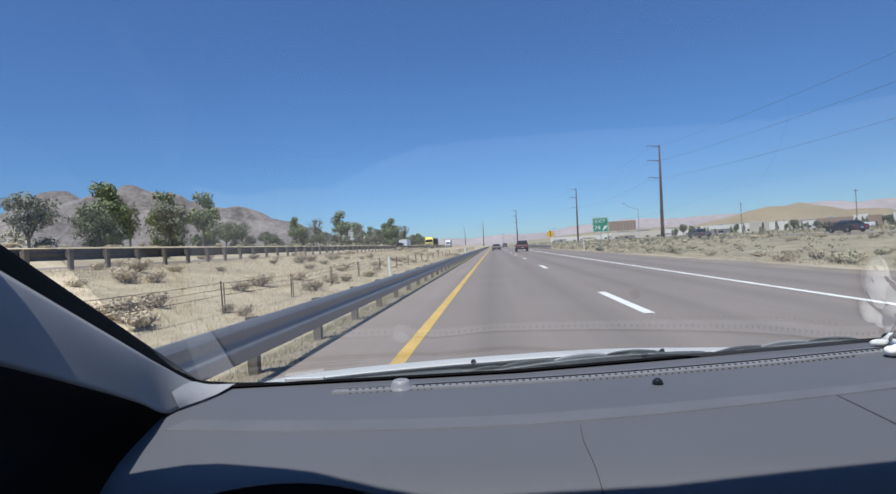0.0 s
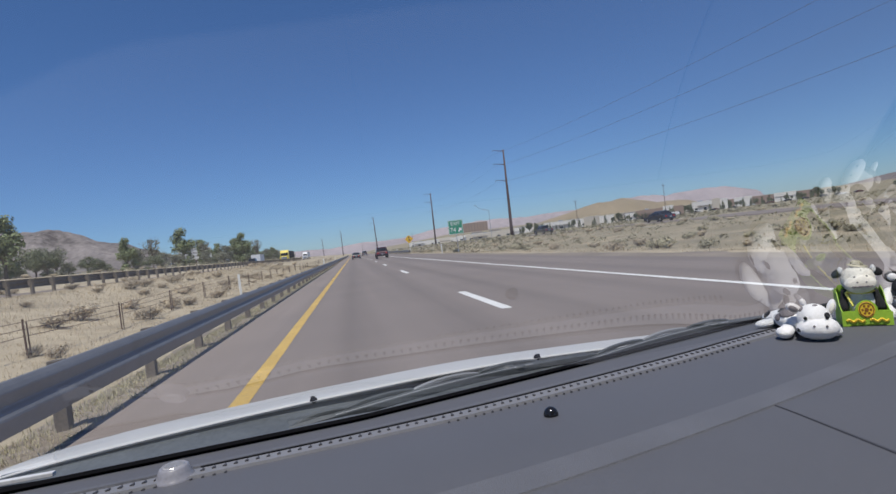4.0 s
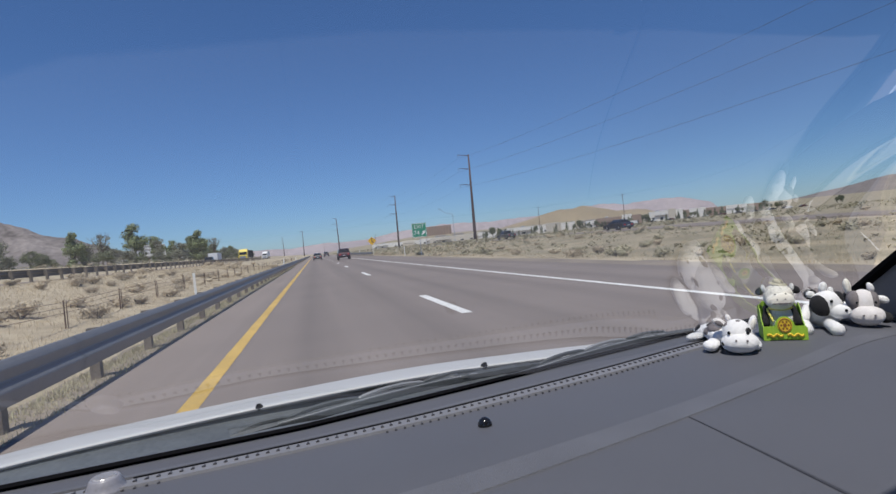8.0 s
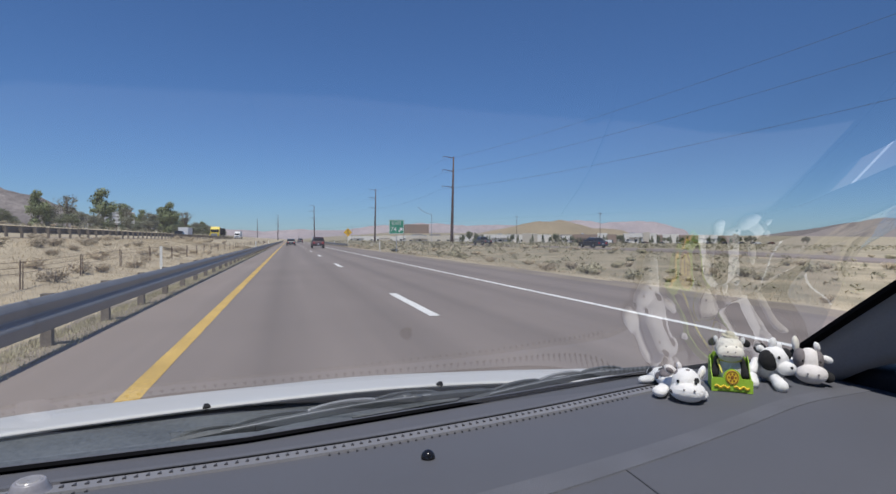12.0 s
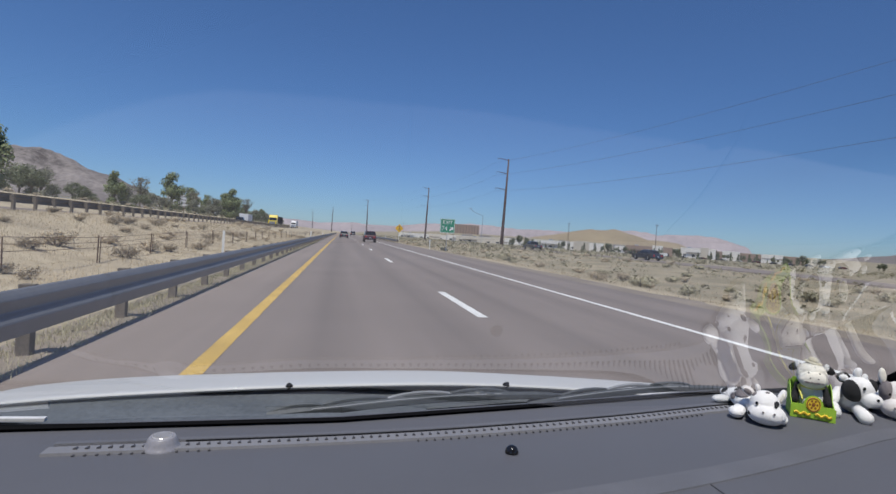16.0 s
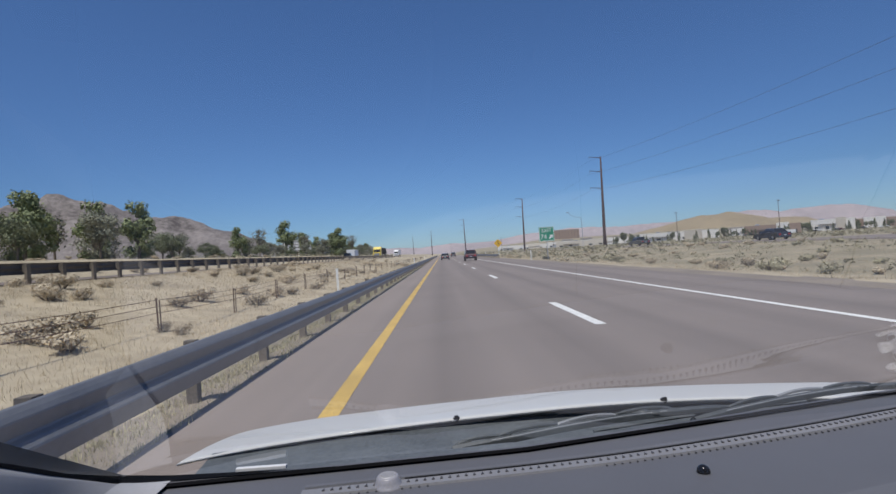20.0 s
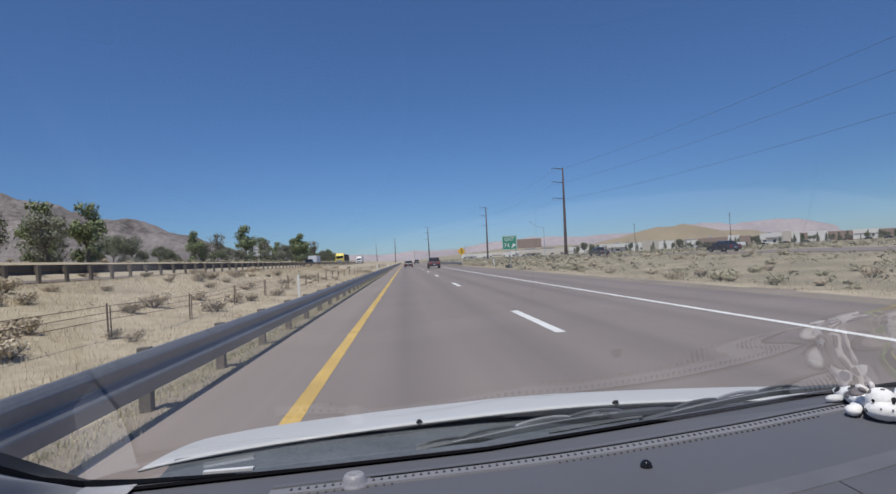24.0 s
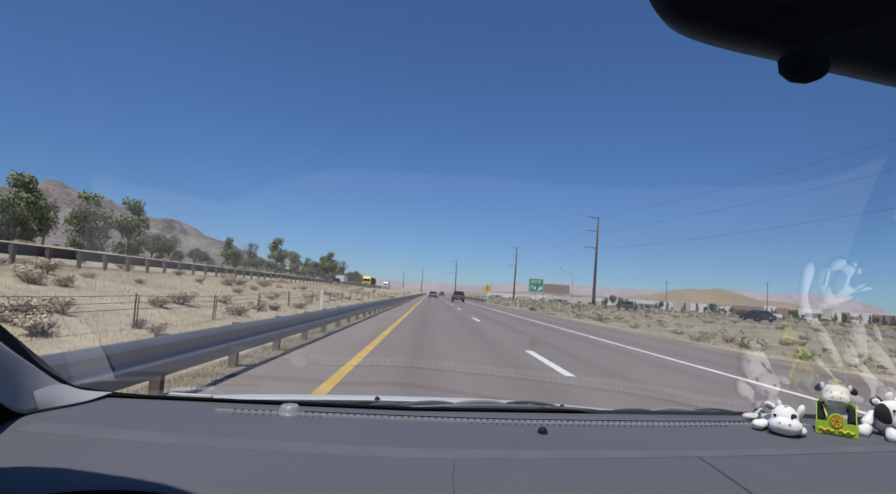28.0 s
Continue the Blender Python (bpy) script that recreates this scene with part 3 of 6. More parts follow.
def on_dash(points, w0, w1, name, mat, lift, label=""):
    """A strip that follows the dashboard along a few plan points."""
    bm = bmesh.new()
    px = [p[0] for p in points]
    py = [p[1] for p in points]
    t = np.linspace(0, 1, 70)
    tt = np.linspace(0, 1, len(points))
    cx, cy = np.interp(t, tt, px), np.interp(t, tt, py)
    for _ in range(14):
        cx[1:-1], cy[1:-1] = (cx[:-2] + cx[1:-1] * 2 + cx[2:]) / 4, (cy[:-2] + cy[1:-1] * 2 + cy[2:]) / 4
    dx, dy = np.gradient(cx), np.gradient(cy)
    ln = np.hypot(dx, dy)
    nx_, ny_ = -dy / ln, dx / ln
    rows = []
    for i in range(70):
        w = (w0 + (w1 - w0) * t[i]) / 2
        a = (cx[i] - nx_[i] * w, cy[i] - ny_[i] * w)
        b = (cx[i] + nx_[i] * w, cy[i] + ny_[i] * w)
        low = dash_z(*a) - 0.002
        rows.append([(*a, low), (a[0] + nx_[i] * 0.0015, a[1] + ny_[i] * 0.0015, dash_z(*a) + lift), (b[0] - nx_[i] * 0.0015, b[1] - ny_[i] * 0.0015, dash_z(*b) + lift), (*b, dash_z(*b) - 0.002)])
    loft(bm, rows)
    return part(name, bm, mat, dashboard, label)


BAND = [(-0.362, 0.497), (-0.25, 0.484), (-0.1, 0.472), (0.1, 0.472), (0.3, 0.50), (0.56, 0.562), (0.78, 0.632), (1.02, 0.72), (1.3, 0.80)]
on_dash(BAND, 0.046, 0.036, "trim_band", "dash_band", 0.0016, "grained crease across the dashboard, toned paler for sun")
on_dash([(0.197, 0.452), (0.192, 0.40), (0.192, 0.33), (0.19, 0.25)], 0.0026, 0.0026, "panel_seam", "vent_dark", 0.0012)
on_dash([(0.556, 0.556), (0.552, 0.50), (0.548, 0.43), (0.543, 0.36), (0.54, 0.30)], 0.003, 0.0065, "panel_seam", "vent_dark", 0.0012)
VENT = [(-0.19, 0.677), (-0.05, 0.690), (0.12, 0.705), (0.27, 0.724), (0.42, 0.751), (0.60, 0.787), (0.80, 0.838), (0.95, 0.865)]
vent = on_dash(VENT, 0.026, 0.026, "defroster_vent", "vent", 0.0030, "raised grey defroster strip with small teeth")
on_dash([(x, y + 0.0245) for x, y in VENT], 0.012, 0.012, "vent_lip", "dash_band", 0.0032)
on_dash([(x, y + 0.0138) for x, y in VENT[1:]], 0.0016, 0.0016, "vent_slot", "gap", 0.0042)
bm = bmesh.new()
for k in range(90):
    x = -0.16 + 1.03 * k / 89
    y = curve_at(VENT, x)
    for dx, dy, w, d, top in ((0, 0.001, 0.0021, 0.0065, 0.0046), (0.004, -0.0150, 0.0015, 0.0042, 0.0024)):
        if dy < 0 and (12 < k < 34 or k > 78):
            continue
        q = dash_z(x, y)
        loft(bm, [[(x + dx - w, y + dy - d * 0.4, z), (x + dx + w, y + dy - d * 0.4, z), (x + dx + w * 0.25, y + dy + d * 0.6, z), (x + dx - w * 0.05, y + dy + d * 0.6, z)] for z in (q, q + top)], close=True, cap=True)
part("vent_teeth", bm, "vent_dark", vent)

bm = bmesh.new()
c = Vector((-0.072, 0.688, dash_z(-0.07, 0.69)))
prof = [(0.0205, 0.0), (0.0205, 0.0022), (0.0190, 0.0034), (0.0172, 0.0085), (0.0148, 0.0140), (0.0130, 0.0158), (0.0116, 0.0140), (0.0062, 0.0138), (0.001, 0.0140)]
loft(bm, [[c + Vector((r * math.cos(a), r * math.sin(a), z)) for a in np.linspace(0, 2 * math.pi, 29)[:-1]] for r, z in prof], close=True)
dome = part("sun_sensor", bm, "sensor", dashboard, "round grey sensor dome with ribbed cap", True)
bm = bmesh.new()
loft(bm, [[c + Vector((r * math.cos(a), r * math.sin(a), z)) for a in np.linspace(0, 2 * math.pi, 25)[:-1]] for r, z in ((0.0112, 0.0130), (0.0112, 0.0150), (0.0104, 0.0158), (0.0004, 0.0161))], close=True)
for k in range(-3, 4):
    w = math.sqrt(max(0, 0.0098 ** 2 - (0.0026 * k) ** 2))
    box(bm, c.x - w, c.x + w, c.y + 0.0026 * k - 0.0005, c.y + 0.0026 * k + 0.0005, c.z + 0.0156, c.z + 0.0168)
part("lens", bm, "sensor_lens", dome, "ribbed clear lens on top of the dome")
bm = bmesh.new()
c = Vector((0.352, 0.655, dash_z(0.352, 0.655)))
loft(bm, [[c + Vector((0.0088 * math.cos(e) * math.cos(a), 0.0088 * math.cos(e) * math.sin(a), 0.0098 * math.sin(e) + 0.001)) for a in np.linspace(0, 2 * math.pi, 21)[:-1]] for e in np.linspace(0, 1.5, 9)], close=True, cap=True)
part("light_sensor", bm, "sensor_black", dashboard, "small glossy black dome sensor", True)
bm = bmesh.new()
box(bm, -0.322, -0.243, 0.786, 0.794, 1.058, 1.0635, 0.001)
part("metal_strip", bm, "plate", dashboard, "thin pale metal strip at the glass")

# unseen dark filler below the dashboard top, keeps sunlit ground out of reflections
bm = bmesh.new()
box(bm, -0.66, 1.50, 0.16, 0.80, 0.45, 0.93, 0.02)
part("lower_dashboard", bm, "dash_dark", car, "unseen dark filler below the dashboard top")

# hood over the instruments, its black standing for the shade lying there
bm = bmesh.new()
rings = []
for v in np.linspace(0, 1, 12):
    e = v * math.pi / 2
    ring = []
    for a in np.linspace(0, math.pi, 30):
        ring.append((-0.10 + (0.265 - 0.10 * v) * math.cos(a), 0.09 + (0.205 - 0.03 * v) * math.sin(a) ** 0.8, 1.035 + 0.055 * math.sin(e) * math.sin(a) ** 0.5))
    rings.append(ring)
loft(bm, rings)
part("instrument_hood", bm, "dash_dark", dashboard, "instrument hood, black for the shade lying there", True)

# windscreen: base curve, leaning back
RAKE = 0.745
TOP_Z = 1.62


def pane_foot(x):
    """Plan of the windscreen's foot, swept gently forward beyond the middle."""
    n, m = max(0.0, -x), max(0.0, min(x, 0.7) - 0.1)
    return 0.871 + 0.137 * x - 0.012 * x * x + 0.089 * n - 0.134 * n * n - 0.146 * m + 0.028 * m * m


PANE = [(x, pane_foot(x)) for x in np.linspace(-0.7, 1.45, 44)]


def pane_point(x, z):
    """The curved windscreen pane: laid well back at its foot, steeper towards the roof."""
    n, m = max(0.0, -x), max(0.0, min(x, 0.7) - 0.1)
    back = 2.572 - 0.214 * x - 0.819 * x * x - 5.0 * max(0.0, -0.05 - x) ** 2 - 1.348 * n + 5.987 * n * n - 0.298 * m - 0.625 * m * m
    y = pane_foot(x) - (min(z, 1.367) - 1.045) * back - 12.0 * min(1.0, m / 0.2) * max(0.0, min(z, 1.345) - 1.31) ** 2
    for k in range(1, 9):
        y -= max(0.0, min(z - 1.367 - 0.04 * (k - 1), 0.04)) * max(0.9, back - 0.163 * k)
    return (x, y, z)


def screen_point(x, z):
    xs_ = x if z < 1.06 else 0.42 + (x - 0.42) * (1 - 0.05 * (z - 1.06) / 0.56)
    return (xs_, glass_y(x) - (z - 1.045) / RAKE - 0.02 * math.sin(math.pi * min(1, max(0, (z - 1.045) / 0.57))) * -1, z)


bm = bmesh.new()
PANE_SIDE = [(1.01, -0.51), (1.066, -0.497), (1.15, -0.432), (1.24, -0.35), (1.32, -0.26), (1.40, -0.22), (1.46, -0.20), (1.66, -0.19)]
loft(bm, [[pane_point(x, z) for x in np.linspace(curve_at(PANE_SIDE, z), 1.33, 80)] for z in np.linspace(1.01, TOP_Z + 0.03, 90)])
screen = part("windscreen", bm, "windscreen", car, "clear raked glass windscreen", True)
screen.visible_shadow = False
bm = bmesh.new()
rings = []
for x in np.linspace(-0.475, 1.33, 60):
    a, b = Vector(screen_point(x, 1.050)), Vector(screen_point(x, 1.0650))
    o = Vector((0, 0.005, 0.002))
    rings.append([a + o, b + o, b - o * 0.3, a - o * 0.3])
loft(bm, rings, close=True)
part("screen_seal", bm, "rubber", car, "black band along the foot of the windscreen")
bm = bmesh.new()
loft(bm, [[(x, glass_y(x) - 0.002, 1.030), (x, glass_y(x) + 0.003, 1.037), (x, max(glass_y(x) + 0.01, curve_at(PANE, x) + 0.003), 1.037), (x, max(glass_y(x) + 0.012, curve_at(PANE, x) + 0.005), 1.030)] for x in np.linspace(-0.475, 1.33, 50)])
part("screen_shelf", bm, "cowl", car, "grey ledge between dashboard and glass")

# pillars
def pillar(name, x, sign):
    bm = bmesh.new()
    rings = []
    for z in np.linspace(0.98, TOP_Z + 0.02, 16):
        e = Vector(screen_point(x, z))
        k = smooth01(1.06, 1.30, z)
        d = Vector((sign * (0.01 + 0.045 * k), -0.10 + 0.09 * k, -0.025 - 0.115 * k))
        rings.append([e + Vector((0, 0.012, 0)), e + Vector((-sign * 0.010, -0.004, 0)), e + Vector((-sign * 0.010, -0.01, 0)) + d * 0.35, e + Vector((-sign * 0.004, 0, 0)) + d * 0.75, e + d, e + d + Vector((sign * 0.05, 0.03, 0)), e + Vector((sign * 0.12, 0.06, 0)), e + Vector((sign * 0.12, 0.08, 0))])
    loft(bm, rings, close=True, cap=True)
    p = part(name, bm, "pillar", car, "grey windscreen pillar trim", True)
    bm = bmesh.new()
    rings = []
    for z in np.linspace(0.99, TOP_Z, 16):
        e = Vector(screen_point(x, z))
        rings.append([e + Vector((-sign * 0.030, 0.016, 0)), e + Vector((-sign * 0.030, 0.002, 0)), e + Vector((sign * 0.01, -0.012, 0)), e + Vector((sign * 0.02, 0.02, 0))])
    loft(bm, rings, close=True)
    part("pillar_seal", bm, "rubber", p)


EDGE = [(-0.30, (-0.16, 0.800, 1.050)), (-0.06, (-0.43, 0.794, 1.058)), (0.0, (-0.497, 0.787, 1.066)), (0.65, (-0.374, 0.175, 1.386)), (0.8, (-0.352, 0.065, 1.460)), (1.0, (-0.345, -0.02, 1.64))]
SEAL_HEM = [(-0.30, (-0.16, 0.772, 1.0612)), (-0.06, (-0.43, 0.762, 1.0622)), (0.0, (-0.485, 0.757, 1.0628)), (0.65, (-0.350, 0.142, 1.362)), (0.8, (-0.330, 0.035, 1.43)), (1.0, (-0.325, -0.05, 1.62))]
HEM = [(0.0, (-0.405, 0.752, 1.0632)), (0.05, (-0.402, 0.70, 1.0636)), (0.12, (-0.402, 0.63, 1.0636)), (0.18, (-0.409, 0.578, 1.064)), (0.22, (-0.405, 0.53, 1.078)), (0.30, (-0.377, 0.45, 1.116)), (0.40, (-0.355, 0.37, 1.150)), (0.52, (-0.315, 0.25, 1.197)), (0.65, (-0.285, 0.15, 1.236)), (0.8, (-0.285, 0.03, 1.31)), (1.0, (-0.315, -0.10, 1.58))]


def along(keys, us):
    """Points on a polyline of keyed points, rounded where it bends."""
    pts = np.array([[curve_at([(k, p[i]) for k, p in keys], u) for i in range(3)] for u in us])
    for _ in range(4):
        pts[1:-1] = (pts[:-2] + 2 * pts[1:-1] + pts[2:]) / 4
    return [Vector(p) for p in pts]


steps = np.linspace(0, 1, 90)
out = Vector((0.55, -0.82, 0.10)).normalized()
trim = []
for u, e, h in zip(steps, along(SEAL_HEM, np.linspace(0, 1, 90)), along(HEM, np.linspace(0, 1, 90))):
    k = smooth01(0.10, 0.36, u)
    row = [e + Vector((-0.03, 0.02, -0.05)), e - out * 0.003]
    for v in np.linspace(0, 1, 14)[1:]:
        q = e.lerp(h, v) if u > 0.2 else e.lerp(Vector((h.x, h.y, max(h.z, dash_z(h.x, h.y) + 0.0015))), v)
        row.append(q + out * (0.026 * k * math.sin(math.pi * v ** 0.6)) + Vector((0, 0, 0.0012)))
    row.append(h + Vector((-0.05, 0.04, -0.02 + 0.05 * k)) * (0.2 + 0.8 * k))
    trim.append(row)
bm = bmesh.new()
loft(bm, trim)
trim_ob = part("pillar_trim", bm, "pillar", car, "grey windscreen pillar trim", True)
# Patch over the trim foot, painted paler where the sun strikes it.
bm = bmesh.new()
foot = []
for i, row in enumerate(trim[:17]):
    a = min(1.0, 0.04 * i)
    foot.append([row[2].lerp(row[-2], a + (1 - a) * j / 6) + Vector((0.0010, -0.0012, 0.0020)) + out * (0.004 * math.sin(math.pi * j / 6)) for j in range(7)])
loft(bm, foot)
part("pillar_foot", bm, "pillar_pale", trim_ob, "pillar foot trim with sunlight in its pale colour", True)
bm = bmesh.new()
us = np.concatenate([np.linspace(-0.30, -0.08, 12), np.linspace(-0.07, 0.07, 29), np.linspace(0.08, 1.0, 40)])
o = Vector((-0.012, 0.012, -0.006))
loft(bm, [[e + o, e, e.lerp(h, 0.2) + out * 0.003, h + out * 0.002, h - out * 0.004, h + o] for e, h in zip(along(EDGE, us), along(SEAL_HEM, us))], close=True)
part("pillar_seal", bm, "rubber", trim_ob)
pillar("pillar_trim", 1.30, 1)
bm = bmesh.new()
loft(bm, [[(1.325, 0.97, z0), (1.50, 0.93, z0), (1.50, 0.40, z0), (1.38, 0.45, z0), (1.33, 0.70, z0)] for z0 in (0.92, 1.055, 1.07)], close=True, cap=True)
part("corner_trim", bm, "dash_dark", car, "dark corner trim between dashboard and pillar", True)
# roof, doors and rear close the cabin
bm = bmesh.new()
rows = []
for y in np.linspace(0.06, -2.2, 12):
    # Unseen front edge, bent so its shadow line crosses the dashboard.
    rows.append([(x, y + curve_at([(-0.5, 0.0), (-0.40, 0.055), (-0.326, 0.08), (-0.20, 0.05), (-0.126, 0.015), (-0.046, -0.01), (0.17, 0.0), (0.5, 0.05), (0.83, 0.14), (1.34, 0.28)], x) * smooth01(-0.6, 0.06, y), 1.625 + 0.05 * math.sin(math.pi * (x + 0.5) / 1.84) - 0.05 * smooth01(-1.6, -2.2, y)) for x in np.linspace(-0.5, 1.34, 48)])
loft(bm, rows)
loft(bm, [[(x, y, z + 0.03) for x, y, z in r] for r in rows])
part("roof", bm, "headliner", car, "pale cloth headliner under the roof")
for sx, x in ((-1, -0.62), (1, 1.46)):
    bm = bmesh.new()
    box(bm, x - 0.04, x + 0.04, -2.1, 0.66, 0.35, 1.0, 0.02)
    # Raised top edge is unseen, added to block side light from the pillar.
    sail = [(0.76, 0.6), (0.76, 1.02), (0.60, 1.12), (0.48, 1.19), (0.38, 1.25), (0.24, 1.29), (0.10, 1.24), (-0.05, 1.02), (-0.2, 0.99), (-0.2, 0.6)]
    loft(bm, [[(x - sx * 0.10 + dx, y, z) for y, z in sail] for dx in (-0.012, 0.012)], close=True, cap=True)
    part("door", bm, "dash_dark", car, "dark inner door panel")
    bm = bmesh.new()
    loft(bm, [[(x, -0.9 + dy, 0.95), (x, -0.78 + dy, 0.95), (x - sx * 0.06, -0.82 + dy, 1.63), (x - sx * 0.06, -0.94 + dy, 1.63)] for dy in (0,)] + [[(x - sx * 0.04, -0.9, 0.95), (x - sx * 0.04, -0.78, 0.95), (x - sx * 0.1, -0.82, 1.63), (x - sx * 0.1, -0.94, 1.63)]], close=True, cap=True)
    part("door_pillar", bm, "pillar", car)
bm = bmesh.new()
box(bm, -0.6, 1.44, -2.3, -2.2, 0.3, 1.62, 0.03)
part("rear_wall", bm, "dash_dark", car)
bm = bmesh.new()
box(bm, -0.6, 1.44, -2.2, 0.2, 0.30, 0.34)
part("cabin_floor", bm, "dash_dark", car)
for x in (-0.1, 0.95):
    bm = bmesh.new()
    loft(bm, [[(x + sx, y, z) for y, z in ((-0.80, 0.36), (-0.78, 0.58), (-1.22, 0.62), (-1.30, 1.28), (-1.42, 1.28), (-1.46, 0.36))] for sx in (-0.25, -0.22, 0.22, 0.25)], close=True, cap=True)
    part("seat", bm, "dash_dark", car, "dark cloth front seat")

# outer skin of the car
bm = bmesh.new()
outer = [[(x, y, z + 0.036) for x, y, z in r] for r in rows]
loft(bm, outer + [[(x, y, z - 0.01) for x, y, z in outer[-1]]])
part("roof_panel", bm, "hood", car, "white painted car roof", True)
for sx, x in ((-1, -0.70), (1, 1.54)):
    bm = bmesh.new()
    arch = [(-1.35 + 0.37 * math.cos(t), 0.30 + 0.37 * math.sin(t)) for t in np.linspace(math.pi, 0, 13)]
    edge = [(-2.28, 0.30), (-2.28, 0.98), (0.66, 0.98), (0.70, 0.30)]
    loft(bm, [[(x + dx, y, z) for y, z in edge + arch[::-1]] for dx in (-0.012, 0.012)], close=True, cap=True)
    part("side_skin", bm, "hood", car, "white painted car side")
    xf = -0.555 if sx < 0 else 1.355
    bm = bmesh.new()
    arch = [(1.48 + 0.37 * math.cos(t), 0.28 + 0.37 * math.sin(t)) for t in np.linspace(0, math.pi, 13)]
    edge = [(0.70, 0.28), (0.70, 0.80), (1.10, 0.83), (1.70, 0.76), (2.12, 0.58), (2.14, 0.28)]
    loft(bm, [[(xf + dx, y, z) for y, z in edge + arch] for dx in (-0.012, 0.012)], close=True, cap=True)
    part("fender", bm, "hood", car, "white painted front fender")
bm = bmesh.new()
box(bm, -0.55, 1.35, 2.10, 2.20, 0.24, 0.60, 0.03)
part("front_bumper", bm, "hood", car, "white front bumper")
bm = bmesh.new()
box(bm, -0.69, 1.53, -2.36, -2.31, 0.30, 1.02, 0.02)
part("tailgate", bm, "hood", car, "white tailgate")

# inside mirror
mirror_m = pose(0.427, 0.065, 1.480, 8, 4.5, 6)
bm = bmesh.new()
rings = []
for y, k in ((-0.02, 0.93), (-0.016, 1.0), (0.0, 1.0), (0.02, 0.9), (0.034, 0.6)):
    ring = []
    for a in np.linspace(0, 2 * math.pi, 41)[:-1]:
        ca, sa = math.cos(a), math.sin(a)
        ring.append((0.165 * k * math.copysign(abs(ca) ** 0.26, ca), y, 0.052 * k * math.copysign(abs(sa) ** 0.36, sa)))
    rings.append(ring)
loft(bm, rings, close=True, cap=True)
mirror = part("mirror", bm, "dash_dark", car, "black inside rear-view mirror", True)
mirror.matrix_local = mirror_m
bm = bmesh.new()
blob(bm, (-0.060, 0.0, -0.054), (0.015, 0.012, 0.011), sub=2)
part("mirror_lever", bm, "rubber", mirror)
bm = bmesh.new()
rod(bm, (0.03, 0.03, 0.01), (0.03, 0.10, 0.065), 0.012)
part("mirror_stem", bm, "dash_dark", mirror)

# bonnet, cowl and wipers outside the glass
def hood_edge(x):
    return 1.165 - (0.10 if x < 0.36 else 0.26) * max(0, abs(x - 0.36) - 0.25) ** 1.6


def hood_z(x, y):
    d = y - 1.12
    side = max(0.0, abs(x - 0.40) - 0.35)
    return 1.003 - 0.08 * d - 0.20 * d * d - 0.12 * side ** 1.9 + 0.006 * math.cos((x - 0.4) * 6)


bm = bmesh.new()
hx_ = np.linspace(-0.585, 1.32, 64)
rows = [[(x, hood_edge(x) + 0.012, hood_z(x, hood_edge(x)) - 0.007) for x in hx_]]
for v in np.linspace(0, 1, 24):
    rows.append([(x, hood_edge(x) + v * (2.15 - hood_edge(x)), hood_z(x, hood_edge(x) + v * (2.15 - hood_edge(x)))) for x in hx_])
rows.append([(x, 2.18, hood_z(x, 2.15) - 0.35) for x in hx_])
loft(bm, rows)
bonnet = part("bonnet", bm, "hood", car, "white painted car bonnet", True)
for x in (0.032, 0.517):
    bm = bmesh.new()
    y = hood_edge(x) + 0.012
    z = hood_z(x, y)
    blob(bm, (x, y, z + 0.001), (0.008, 0.011, 0.006), sub=2)
    box(bm, x - 0.0045, x + 0.0045, y - 0.009, y - 0.003, z + 0.002, z + 0.010, 0.0015)
    part("washer_nozzle", bm, "rubber", bonnet, "small black washer nozzle")
bm = bmesh.new()
rows = []
for x in np.linspace(-0.52, 1.34, 70):
    y0, y1 = glass_y(x) - 0.03, hood_edge(x) + 0.03
    row = []
    for v in np.linspace(0, 1, 9):
        y = y0 + (y1 - y0) * v
        row.append((x, y, 0.984 - 0.05 * max(0, abs(x - 0.4) - 0.4) ** 1.5 - 0.018 * math.sin(math.pi * v) + 0.004 * (int(x * 160) % 2) * (0.3 < v < 0.6) * (0.0 < x < 0.18)))
    rows.append(row)
loft(bm, rows)
cowl = part("cowl", bm, "cowl", car, "dark plastic cowl below the windscreen")


